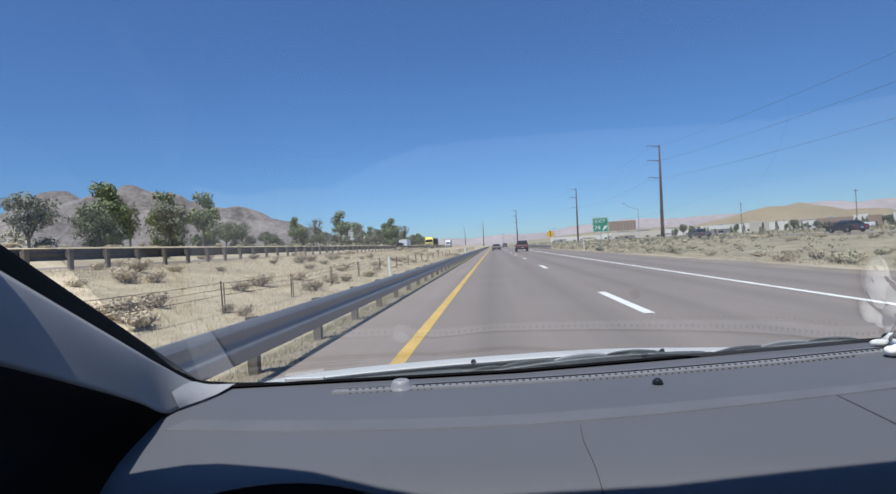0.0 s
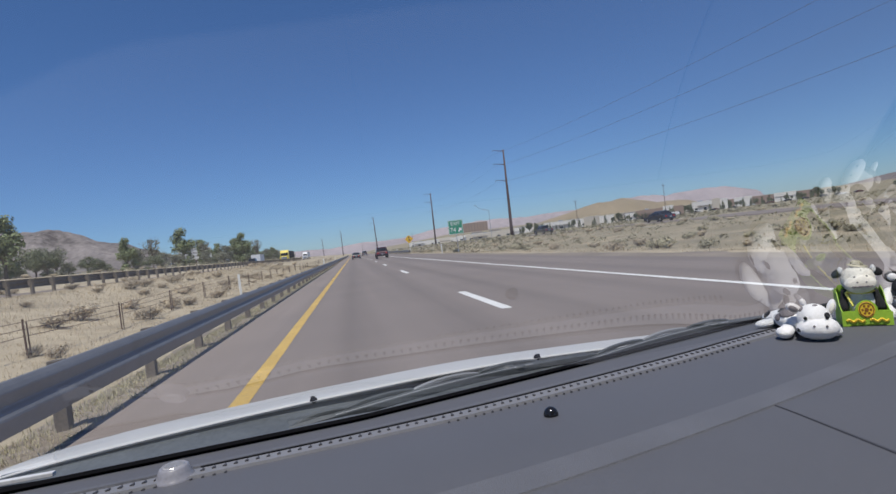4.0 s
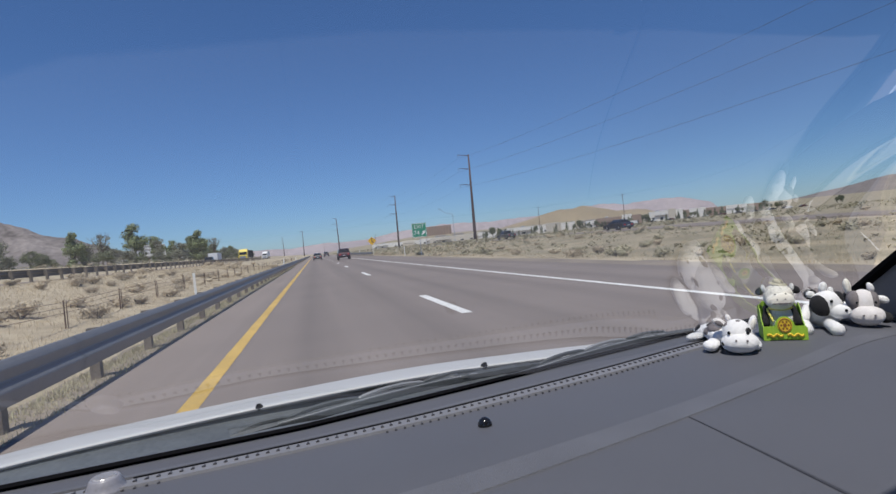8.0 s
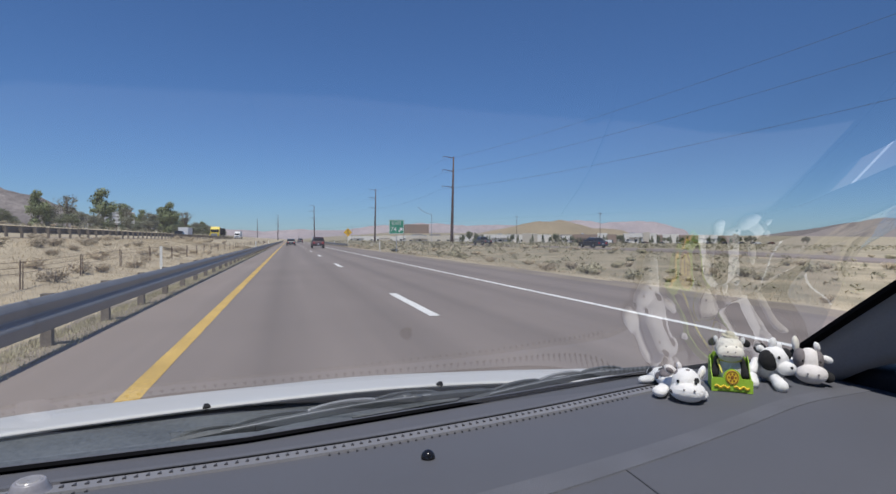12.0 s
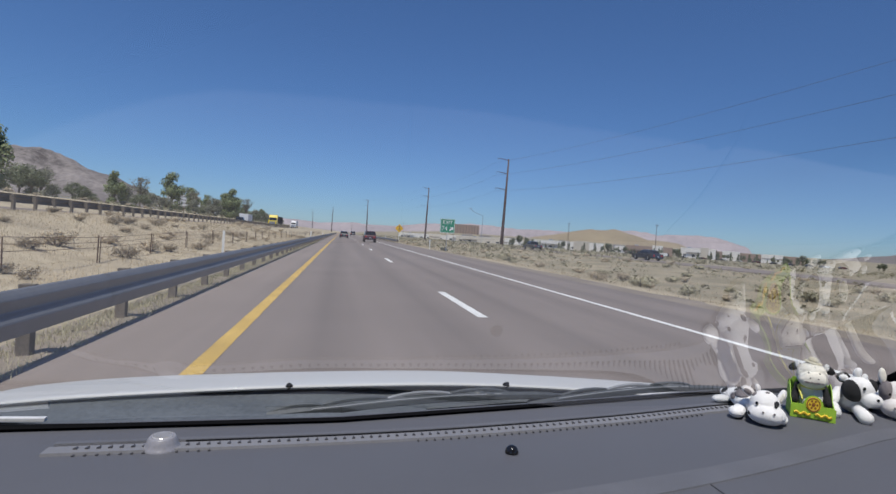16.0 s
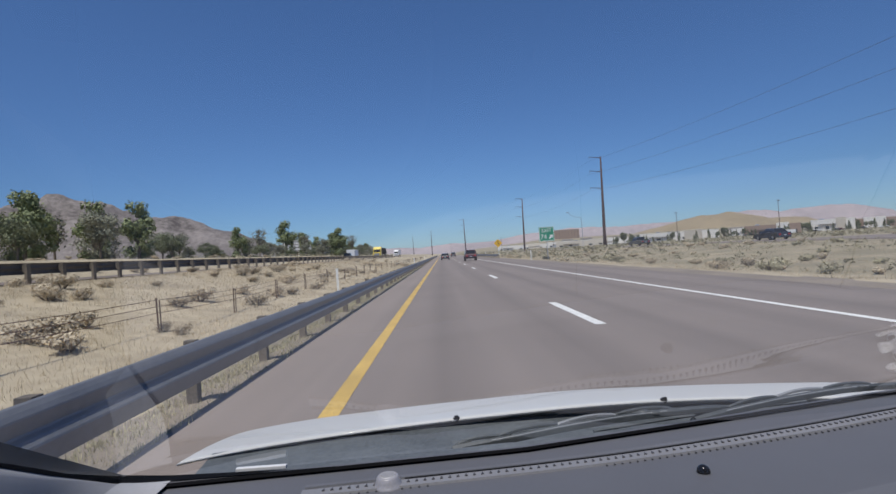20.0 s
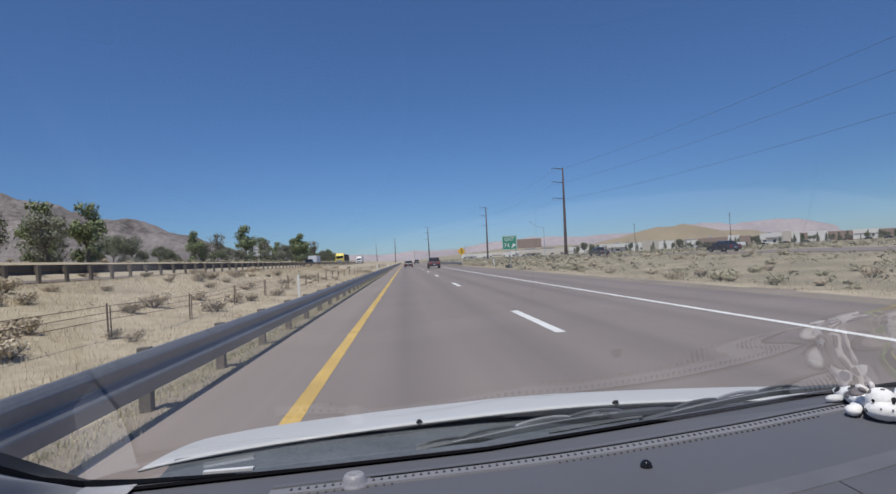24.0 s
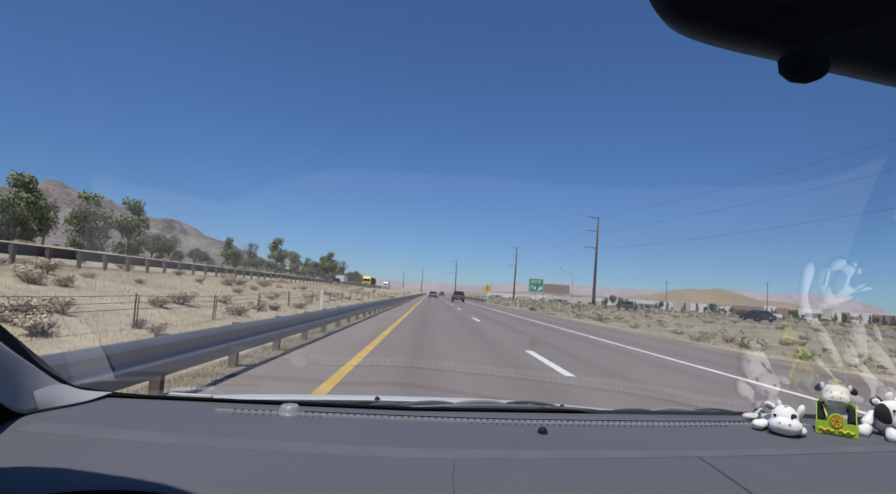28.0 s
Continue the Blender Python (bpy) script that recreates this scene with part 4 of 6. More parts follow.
def wiper(x0, x1, bow, z0=1.030):
    bm = bmesh.new()
    pts = []
    for u in np.linspace(0, 1, 24):
        x = x0 + (x1 - x0) * u
        pts.append(Vector((x, glass_y(x) + 0.125 - 0.010 * u, z0 + bow * (0.013 * math.sin(math.pi * u) ** 0.8 - 0.006 * u))))
    for a, b in zip(pts, pts[1:]):
        rod(bm, a, b, 0.0078, 0.0078, 6)
    w = part("wiper", bm, "wiper", car, "dark grey wiper arm with blade")
    bm = bmesh.new()
    for k, (a, b) in enumerate(zip(pts[3:], pts[4:])):
        o = Vector((0, 0.016, -0.004 + 0.003 * math.sin(0.55 * k)))
        rod(bm, a + o, b + o, 0.0042, 0.0042, 6)
    for k in range(6, 24, 5):
        rod(bm, pts[k], pts[k] + Vector((0, 0.016, -0.003)), 0.0055, 0.0045, 6)
    blade = part("blade", bm, "rubber", w, "black rubber wiper blade")
    for k in range(4, 20, 5):
        bm = bmesh.new()
        a, b = pts[k], pts[min(23, k + 6)]
        arc = [a.lerp(b, u) + Vector((0, 0.009, 0.011 * math.sin(math.pi * u) ** 0.6)) for u in np.linspace(0, 1, 9)]
        for p, q in zip(arc, arc[1:]):
            rod(bm, p, q, 0.0042, 0.0042, 6)
        rod(bm, a, arc[0], 0.004, 0.004, 5)
        rod(bm, b, arc[-1], 0.004, 0.004, 5)
        # One bridge takes a paler colour, as if it caught the light.
        part("bridge", bm, "insulator" if k == 9 else "wiper", w, "curved metal bridge that carries the blade")
    # Highlight along the arm, drawn as a thin paler line.
    bm = bmesh.new()
    for a, b in zip(pts[5:20], pts[6:21]):
        rod(bm, a + Vector((0, -0.005, 0.0052)), b + Vector((0, -0.005, 0.0052)), 0.0014, 0.0014, 5)
    part("worn_edge", bm, "insulator", blade, "thin grey line for the glint along the arm")
    bm = bmesh.new()
    rod(bm, pts[0] + Vector((0, 0.02, -0.060)), pts[0] + Vector((0, 0.02, -0.006)), 0.013, 0.010, 14)
    rod(bm, pts[0] + Vector((0, 0.02, -0.010)), pts[3], 0.007, 0.005, 8)
    part("pivot", bm, "cowl", w)
    bm = bmesh.new()
    for k, (dx, r) in enumerate(((-0.016, 0.008), (0.0, 0.011), (0.018, 0.007))):
        blob(bm, pts[7] + Vector((dx, 0.004, 0.003)), (0.016, 0.009, r * 0.7), sub=2)
    part("knuckle", bm, "wiper", w)


wiper(0.56, 0.02, 1.0, 1.029)
wiper(1.04, 0.50, 0.9, 1.021)
# Pale strip stands in for a bright reflection along the cowl.
bm = bmesh.new()
rows = []
for x in np.linspace(0.02, 0.80, 30):
    y = glass_y(x) + 0.075
    rows.append([(x, y, 1.004), (x, y + 0.0025, 1.009), (x, y + 0.005, 1.004)])
loft(bm, rows)
part("cowl_trim", bm, "plate", cowl, "thin pale strip for a glint on the cowl")

for k, (x0, x1, dy, dz) in enumerate(((-0.05, 0.34, 0.10, 0.996), (0.10, 0.62, 0.135, 1.000), (0.42, 0.98, 0.10, 1.002), (0.30, 0.80, 0.165, 1.004), (-0.20, 0.20, 0.15, 0.992), (0.0, 0.9, 0.055, 0.992))):
    bm = bmesh.new()
    pts = [Vector((x, glass_y(x) + dy + 0.004 * math.sin(9 * x + k), dz + 0.003 * math.sin(5 * x + 2 * k))) for x in np.linspace(x0, x1, 16)]
    for p, q in zip(pts, pts[1:]):
        rod(bm, p, q, 0.0028, 0.0028, 5)
    # The two pale ribs stand in for sky and bonnet reflections.
    part("cowl_rib", bm, "plate" if k in (2, 5) else "cowl", cowl)
bm = bmesh.new()
for k in range(14):
    x = 0.03 + 0.013 * k
    y = glass_y(x) + 0.085
    box(bm, x - 0.002, x + 0.002, y, y + 0.035, 0.985, 0.999)
part("cowl_grille", bm, "cowl", cowl)


# ---------------------------------------------------------------- soft toys on the dashboard
def toy(name, bm, mats, at, turn, label, category="soft toy", size=0.78, long=1.0):
    ob = whole(name, bm, mats, label, category, "soft cows on the dashboard", smooth=True)
    ob.matrix_world = pose(at[0], at[1], dash_z(at[0], at[1]) + 0.001, 0, 0, turn)
    ob.scale = (size, size * long, size)
    return ob


PLUSH = ["plush_white", "plush_black", "plush_grey", "plush_pink", "eye", "plush_cream", "hat", "collar"]


def patch(bm, centre, radii, direction, size, mat, rot=(0, 0, 0)):
    """A coloured fabric patch that hugs the side of an ellipsoid."""
    d = Vector(direction).normalized()
    r = Euler([radians(a) for a in rot]).to_matrix()
    surf = Vector((d.x * radii[0], d.y * radii[1], d.z * radii[2]))
    pos = Vector(centre) + r @ (surf * 0.93)
    q = (r @ Vector((d.x / radii[0], d.y / radii[1], d.z / radii[2]))).to_track_quat("Z", "Y")
    m = Matrix.Translation(pos) @ q.to_matrix().to_4x4() @ Matrix.Diagonal((size, size * 0.8, size * 0.36, 1))
    made = bmesh.ops.create_icosphere(bm, subdivisions=2, radius=1, matrix=m)
    for f in {f for v in made["verts"] for f in v.link_faces}:
        f.material_index, f.smooth = mat, True


def limb(bm, a, b, r0, r1, mat=0, seg=14):
    """A stuffed limb: a round-ended sleeve that swells from r0 to r1, soft wrinkles across it."""
    a, b = Vector(a), Vector(b)
    q = (b - a).to_track_quat("Z", "Y").to_matrix()
    ln = (b - a).length
    rings = []
    for e in np.linspace(-math.pi / 2 + 0.15, 0, 5):
        rings.append((r0 * math.sin(e), r0 * math.cos(e)))
    for u in np.linspace(0, 1, 9)[1:-1]:
        rings.append((ln * u, r0 + (r1 - r0) * u * u + 0.0006 * math.sin(19 * u)))
    for e in np.linspace(0, math.pi / 2 - 0.12, 6):
        rings.append((ln + r1 * math.sin(e), r1 * math.cos(e)))
    before = len(bm.faces)
    loft(bm, [[a + q @ Vector((r * math.cos(t), r * math.sin(t), z)) for t in np.linspace(0, 2 * math.pi, seg + 1)[:-1]] for z, r in rings], mat=mat, close=True, cap=True)
    bm.faces.ensure_lookup_table()
    for f in bm.faces[before:]:
        f.smooth = True


# a white spotted cow lying on its belly, head towards the seats, body back to the glass
bm = bmesh.new()
hc, hr = (0.0, -0.006, 0.050), (0.041, 0.036, 0.042)
blob(bm, hc, hr, rough=0.04)
mc, mr = (0.006, -0.028, 0.031), (0.050, 0.031, 0.031)
blob(bm, mc, mr, rough=0.04)
tc, tr = (-0.046, 0.066, 0.030), (0.042, 0.062, 0.030)
blob(bm, tc, tr, rot=(0, 0, 34), rough=0.07)
rc, rr = (-0.080, 0.136, 0.022), (0.042, 0.046, 0.022)
blob(bm, rc, rr, rough=0.07)
blob(bm, (-0.072, -0.016, 0.017), (0.022, 0.022, 0.0165), rough=0.05)
blob(bm, (-0.064, 0.012, 0.017), (0.017, 0.030, 0.014), rot=(0, 0, 10), rough=0.05)
blob(bm, (0.046, 0.002, 0.015), (0.016, 0.024, 0.014), rough=0.05)
blob(bm, (-0.120, 0.084, 0.016), (0.030, 0.016, 0.013), rot=(0, 0, 30), mat=0, rough=0.08)
blob(bm, (-0.108, 0.168, 0.014), (0.020, 0.030, 0.012), rot=(0, 0, 20), mat=0, rough=0.08)
blob(bm, (-0.040, 0.160, 0.014), (0.020, 0.030, 0.012), rot=(0, 0, -20), mat=0, rough=0.08)
blob(bm, (-0.044, 0.010, 0.078), (0.022, 0.009, 0.013), rot=(0, 34, 15), mat=3)
blob(bm, (-0.045, 0.003, 0.078), (0.014, 0.005, 0.008), rot=(0, 34, 15), mat=2, sub=2)
blob(bm, (0.043, 0.012, 0.076), (0.011, 0.009, 0.024), rot=(0, 14, 0), mat=0)
blob(bm, (0.044, 0.004, 0.076), (0.006, 0.004, 0.016), rot=(0, 14, 0), mat=5, sub=2)
blob(bm, (-0.020, 0.018, 0.090), (0.008, 0.008, 0.013), rot=(0, -12, 0), mat=3, sub=2)
for w, size, mat in (((0.5, 0.1, 1), 0.024, 2), ((-0.6, -0.1, 1), 0.026, 2), ((-0.1, 0.7, 1), 0.020, 1), ((0.95, 0.5, 0.5), 0.024, 1), ((-0.95, 0.3, 0.4), 0.016, 2)):
    patch(bm, tc, tr, w, size, mat, (0, 0, 34))
for w, size, mat in (((0.5, 0.3, 1), 0.018, 1), ((-0.5, 0.4, 1), 0.020, 2), ((-0.9, -0.2, 0.5), 0.016, 1)):
    patch(bm, rc, rr, w, size, mat)
patch(bm, hc, hr, (-0.75, -0.1, 0.75), 0.012, 2)
patch(bm, hc, hr, (0.15, -0.2, 1), 0.009, 2)
patch(bm, hc, hr, (0.75, -0.55, 0.35), 0.011, 1)
patch(bm, mc, mr, (-0.95, -0.3, -0.1), 0.010, 1)
for x in (-0.021, 0.027):
    blob(bm, (x, -0.040, 0.061), (0.0046, 0.004, 0.0056), mat=4, sub=2)
for x in (-0.004, 0.024):
    blob(bm, (x, -0.056, 0.043), (0.0030, 0.003, 0.003), mat=2, sub=2)
toy("toy_cow", bm, PLUSH, (0.845, 0.780), -42, "white plush cow with grey spots lying on dashboard", size=0.57, long=1.36)

# a cow sitting in a green carton
bm = bmesh.new()
blob(bm, (0, 0.002, 0.040), (0.033, 0.026, 0.038), mat=0, rough=0.05)
blob(bm, (0, 0.0, 0.091), (0.035, 0.029, 0.030), mat=5, rough=0.04)
blob(bm, (0.0, -0.022, 0.083), (0.033, 0.016, 0.020), mat=5, rough=0.05)
limb(bm, (-0.020, -0.038, 0.079), (0.020, -0.038, 0.079), 0.0016, 0.0016, 2, 6)
for s in (-1, 1):
    limb(bm, (s * 0.030, -0.002, 0.064), (s * 0.037, -0.014, 0.034), 0.008, 0.011, 1)
    blob(bm, (s * 0.040, 0.006, 0.104), (0.013, 0.006, 0.009), rot=(0, s * 25, 0), mat=1, sub=2)
    blob(bm, (s * 0.033, 0.004, 0.110), (0.006, 0.006, 0.009), mat=0, sub=2)
    blob(bm, (s * 0.012, -0.029, 0.098), (0.0026, 0.002, 0.003), mat=4, sub=2)
    blob(bm, (s * 0.009, -0.037, 0.088), (0.0020, 0.0016, 0.0016), mat=2, sub=2)
blob(bm, (0.0, -0.004, 0.066), (0.031, 0.026, 0.006), mat=7, sub=2)
limb(bm, (-0.030, -0.014, 0.064), (-0.022, -0.030, 0.040), 0.003, 0.0025, 7, 6)
blob(bm, (0.002, 0.004, 0.119), (0.023, 0.021, 0.0025), rot=(6, 8, 0), mat=6, sub=2)
blob(bm, (0.002, 0.005, 0.123), (0.013, 0.013, 0.008), rot=(6, 8, 0), mat=6, sub=2)
cow = toy("toy_cow", bm, PLUSH, (0.970, 0.812), -36, "cream-faced plush cow in a straw hat sitting in carton", size=0.70)
cow.scale = (0.68, 0.68, 0.80)

carton = thing("toy_carton", "open green display carton with yellow emblem on dashboard", "box", pose(0.970, 0.812, dash_z(0.970, 0.812) + 0.001, 0, 0, -36))
carton.scale = (0.60, 0.62, 0.72)
bm = bmesh.new()
box(bm, -0.053, 0.053, -0.050, 0.034, 0.0, 0.003)
part("base", bm, "carton", carton)
bm = bmesh.new()
outline = [(-0.056, 0.0), (-0.040, 0.0), (-0.036, 0.004), (0.036, 0.004), (0.040, 0.0), (0.056, 0.0), (0.056, 0.030), (0.050, 0.034), (0.026, 0.034)] + [(0.025 * math.cos(a), 0.034 + 0.024 * math.sin(a)) for a in np.linspace(0.1, math.pi - 0.1, 14)] + [(-0.026, 0.034), (-0.050, 0.034), (-0.056, 0.030)]
loft(bm, [[(x, -0.0535, z) for x, z in outline], [(x, -0.050, z) for x, z in outline]], close=True, cap=True)
front_panel = part("front_panel", bm, "carton", carton)
bm = bmesh.new()
loft(bm, [[(x, y, z) for x, z in ((-0.053, 0), (0.053, 0), (0.053, 0.070), (0.040, 0.086), (-0.040, 0.086), (-0.053, 0.070))] for y in (0.032, 0.035)], close=True, cap=True)
part("back_panel", bm, "carton", carton)
side = ((-0.050, 0), (0.035, 0), (0.035, 0.072), (0.018, 0.082), (-0.004, 0.070), (-0.022, 0.044), (-0.050, 0.030))
for s in (-1, 1):
    bm = bmesh.new()
    loft(bm, [[(s * x, y, z) for y, z in side] for x in (0.0515, 0.0535)], close=True, cap=True)
    part("side_panel", bm, "carton", carton)
bm = bmesh.new()
rod(bm, (0, -0.0537, 0.037), (0, -0.0552, 0.037), 0.0185, 0.0185, 24)
for k in range(12):
    a, b = 2 * math.pi * k / 12, 2 * math.pi * (k + 1) / 12
    rod(bm, (0.0160 * math.cos(a), -0.0555, 0.037 + 0.0160 * math.sin(a)), (0.0160 * math.cos(b), -0.0555, 0.037 + 0.0160 * math.sin(b)), 0.0012, 0.0012, 5, 1)
rod(bm, (0, -0.0550, 0.037), (0, -0.0560, 0.037), 0.0048, 0.0048, 10, 1)
for a in np.linspace(0, 2 * math.pi, 7)[:-1]:
    rod(bm, (0.0092 * math.cos(a), -0.0550, 0.037 + 0.0092 * math.sin(a)), (0.0092 * math.cos(a), -0.0559, 0.037 + 0.0092 * math.sin(a)), 0.0028, 0.0028, 8, 1)
part("emblem", bm, ["carton_print", "carton_red"], front_panel, "round yellow emblem with a red figure")
for x0, x1 in ((-0.046, -0.006), (0.006, 0.046)):
    bm = bmesh.new()
    pts = [Vector((x0 + (x1 - x0) * u, -0.0545, 0.0125 + 0.0028 * math.sin(13 * u))) for u in np.linspace(0, 1, 14)]
    for a, b in zip(pts, pts[1:]):
        rod(bm, a, b, 0.0030, 0.0030, 5)
    part("lettering_bar", bm, "carton_print", front_panel)

# a black and white cow that sits with one leg out
bm = bmesh.new()
blob(bm, (0.0, 0.02, 0.042), (0.045, 0.042, 0.044), mat=0, rough=0.06)
for hip, toe in (((-0.052, 0.036), (-0.052, -0.118)), ((0.002, 0.040), (0.020, -0.120))):
    limb(bm, (*hip, 0.0165), (*toe, 0.0185), 0.0150, 0.0185)
limb(bm, (-0.040, 0.000, 0.060), (-0.052, -0.030, 0.036), 0.013, 0.015)
hc, hr = (0.008, -0.010, 0.076), (0.040, 0.036, 0.037)
blob(bm, hc, hr, mat=0, rough=0.04)
blob(bm, (0.038, -0.034, 0.054), (0.026, 0.022, 0.021), mat=0, rough=0.04)
blob(bm, (-0.004, -0.016, 0.072), (0.031, 0.034, 0.034), mat=1, rough=0.03)
blob(bm, (0.036, -0.004, 0.088), (0.016, 0.022, 0.022), mat=1, rough=0.03)
blob(bm, (-0.030, 0.0, 0.102), (0.018, 0.008, 0.017), mat=1, sub=2)
blob(bm, (-0.030, -0.006, 0.102), (0.012, 0.005, 0.011), mat=0, sub=2)
blob(bm, (0.002, -0.006, 0.122), (0.011, 0.010, 0.018), rot=(0, 12, 0), mat=0, sub=2)
blob(bm, (0.020, -0.004, 0.112), (0.008, 0.008, 0.012), mat=0, sub=2)
blob(bm, (0.050, -0.052, 0.060), (0.0045, 0.004, 0.0045), mat=4, sub=2)
blob(bm, (0.018, -0.046, 0.086), (0.004, 0.003, 0.005), mat=4, sub=2)
toy("toy_cow", bm, PLUSH, (1.100, 0.838), -46, "black and white plush cow sitting with outstretched leg", size=0.64)

# a pale cow with dark patches that lies with its long head towards the seats
bm = bmesh.new()
bc, br = (-0.058, 0.086, 0.034), (0.042, 0.068, 0.034)
blob(bm, bc, br, rot=(0, 0, 32), mat=0, rough=0.06)
blob(bm, (0.0, 0.004, 0.066), (0.036, 0.040, 0.046), mat=3, rough=0.05)
blob(bm, (0.004, -0.030, 0.036), (0.044, 0.036, 0.031), mat=3, rough=0.04)
blob(bm, (-0.023, 0.000, 0.076), (0.020, 0.035, 0.034), mat=2, rough=0.04)
blob(bm, (0.026, 0.006, 0.074), (0.015, 0.034, 0.032), mat=2, rough=0.04)
blob(bm, (-0.034, 0.018, 0.120), (0.011, 0.010, 0.027), rot=(0, -6, 0), mat=5, sub=2)
blob(bm, (0.024, 0.018, 0.116), (0.009, 0.009, 0.016), rot=(0, -20, 0), mat=0, sub=2)
blob(bm, (0.050, 0.012, 0.078), (0.018, 0.009, 0.012), rot=(0, 25, 0), mat=0, sub=2)
blob(bm, (0.052, 0.004, 0.024), (0.018, 0.030, 0.018), mat=1, rough=0.05)
for s_ in (-1, 1):
    blob(bm, (-0.050 + s_ * 0.046, 0.080 + s_ * 0.028, 0.018), (0.016, 0.055, 0.016), rot=(0, 0, 32 - 12 * s_), mat=0, sub=2, rough=0.05)
patch(bm, bc, br, (0.4, 0.3, 1), 0.022, 1, (0, 0, 32))
patch(bm, bc, br, (-0.7, -0.2, 0.8), 0.018, 2, (0, 0, 32))
for x in (-0.020, 0.026):
    blob(bm, (x, -0.034, 0.076), (0.0036, 0.003, 0.0045), mat=4, sub=2)
for x in (-0.010, 0.018):
    blob(bm, (x, -0.065, 0.042), (0.0028, 0.003, 0.0028), mat=2, sub=2)
toy("toy_cow", bm, PLUSH, (1.193, 0.834), -44, "pale plush cow with dark patches and horns", size=0.63)


# ---------------------------------------------------------------- guardrails and fences
W_BEAM = [(0.0, -0.150), (0.05, -0.155), (0.078, -0.146), (0.088, -0.124), (0.118, -0.042), (0.114, -0.030), (0.080, 0.000), (0.050, 0.014), (0.044, 0.024), (0.058, 0.056), (0.076, 0.096), (0.074, 0.106), (0.054, 0.130), (0.026, 0.152), (0.0, 0.157)]


def guardrail(name, x, y0, y1, top, side, spacing, ground, label, post_mat, bury=0.25, depth=1.28, wide=0.05, beam="steel"):
    """Posts, offset blocks and W-shaped steel beams. side: the way, in x, that the beam faces."""
    g = thing(name, label, "guardrail", pose(x, y0, 0))
    span = spacing * 2
    zc = top - 0.155 * depth
    bm = bmesh.new()
    rings = []
    for y in (0.0, span * 0.5, span + 0.04):
        rings.append([(side * dx, y, dz * depth) for dx, dz in W_BEAM] + [(side * (dx - 0.004), y, dz * depth) for dx, dz in reversed(W_BEAM)])
    loft(bm, rings, close=True)
    k = int((y1 - y0) / span)
    first = None
    for i in range(k):
        z = zc + ground(x, y0 + i * span)
        m = Matrix.Translation((0.0, i * span, z)) @ Matrix.Rotation(math.atan2(ground(x, y0 + (i + 1) * span) - ground(x, y0 + i * span), span), 4, "X")
        if first is None:
            first = part("rail_beam", bm, beam, g)
            first.matrix_local = m
        else:
            share(first, g, m)
    bm = bmesh.new()
    box(bm, -0.06, 0.06, -wide, wide, -bury, top - 0.02, 0.006)
    post = part("post", bm, post_mat, g)
    post.matrix_local = Matrix.Translation((-side * 0.19, spacing * 0.5, ground(x, y0)))
    bm = bmesh.new()
    box(bm, -0.05, 0.06, -0.07, 0.07, zc - 0.14, zc + 0.16, 0.006)
    block = part("offset_block", bm, post_mat, g)
    block.matrix_local = Matrix.Translation((-side * 0.06, spacing * 0.5, ground(x, y0)))
    for i in range(1, k * 2):
        y = spacing * (i + 0.5)
        z = ground(x, y0 + y)
        share(post, g, Matrix.Translation((-side * 0.19, y, z)))
        share(block, g, Matrix.Translation((-side * 0.06, y, z)))
    return g


guardrail("guardrail", -2.52, -6.5, 330, 0.69, 1, 2.2, lambda x, y: -0.03, "galvanised steel guardrail on timber posts beside the shoulder", "wood_post")
guardrail("guardrail", -17.6, -4, 190, 0.82, -1, 2.1, lambda x, y: 1.34, "galvanised guardrail on stout timber posts across the median", "wood_post", depth=1.55, wide=0.11, beam="dull_steel")
guardrail("guardrail", 9.9, 92, 150, 0.72, -1, 2.2, lambda x, y: -0.05, "steel guardrail leading up to the bridge barrier", "wood_post")

bm = bmesh.new()
prof = [(0, 0), (0, 0.08), (0.16, 0.32), (0.22, 0.85), (0.40, 0.85), (0.40, 0)]
loft(bm, [[(9.95 + dx, y, dz - 0.06) for dx, dz in prof] for y in (152, 184, 215)], close=True, cap=True)
whole("bridge_barrier", bm, "concrete", "pale concrete bridge barrier beside the shoulder", "barrier", kind="structure")

fence = thing("cable_fence", "low cable fence on thin rusty posts in dry grass", "fence", pose(-7.2, 0, 0))
bm = bmesh.new()
rod(bm, (0, 0, -0.3), (0, 0, 0.84), 0.022, 0.020, 8)
rod(bm, (0.05, 0.04, -0.3), (0.05, 0.04, 0.78), 0.016, 0.014, 8)
fpost = part("post", bm, "rust", fence)
fy = [3.0 + 5.0 * k for k in range(40)]
for k, y in enumerate(fy):
    m = Matrix.Translation((0.15 * math.sin(k), y, ground_z(-7.2, y))) @ Euler((0.02 * math.sin(k * 2.1), 0.03 * math.cos(k * 1.7), 0)).to_matrix().to_4x4()
    if k == 0:
        fpost.matrix_local = m
    else:
        share(fpost, fence, m)
for h in (0.46, 0.62, 0.78):
    bm = bmesh.new()
    pts = []
    for k, y in enumerate(fy):
        pts.append(Vector((0.15 * math.sin(k), y, ground_z(-7.2, y) + h)))
    for a, b in zip(pts, pts[1:]):
        mid = (a + b) / 2 - Vector((0, 0, 0.015))
        rod(bm, a, mid, 0.008, 0.008, 5)
        rod(bm, mid, b, 0.008, 0.008, 5)
    part("cable", bm, "rust", fence)


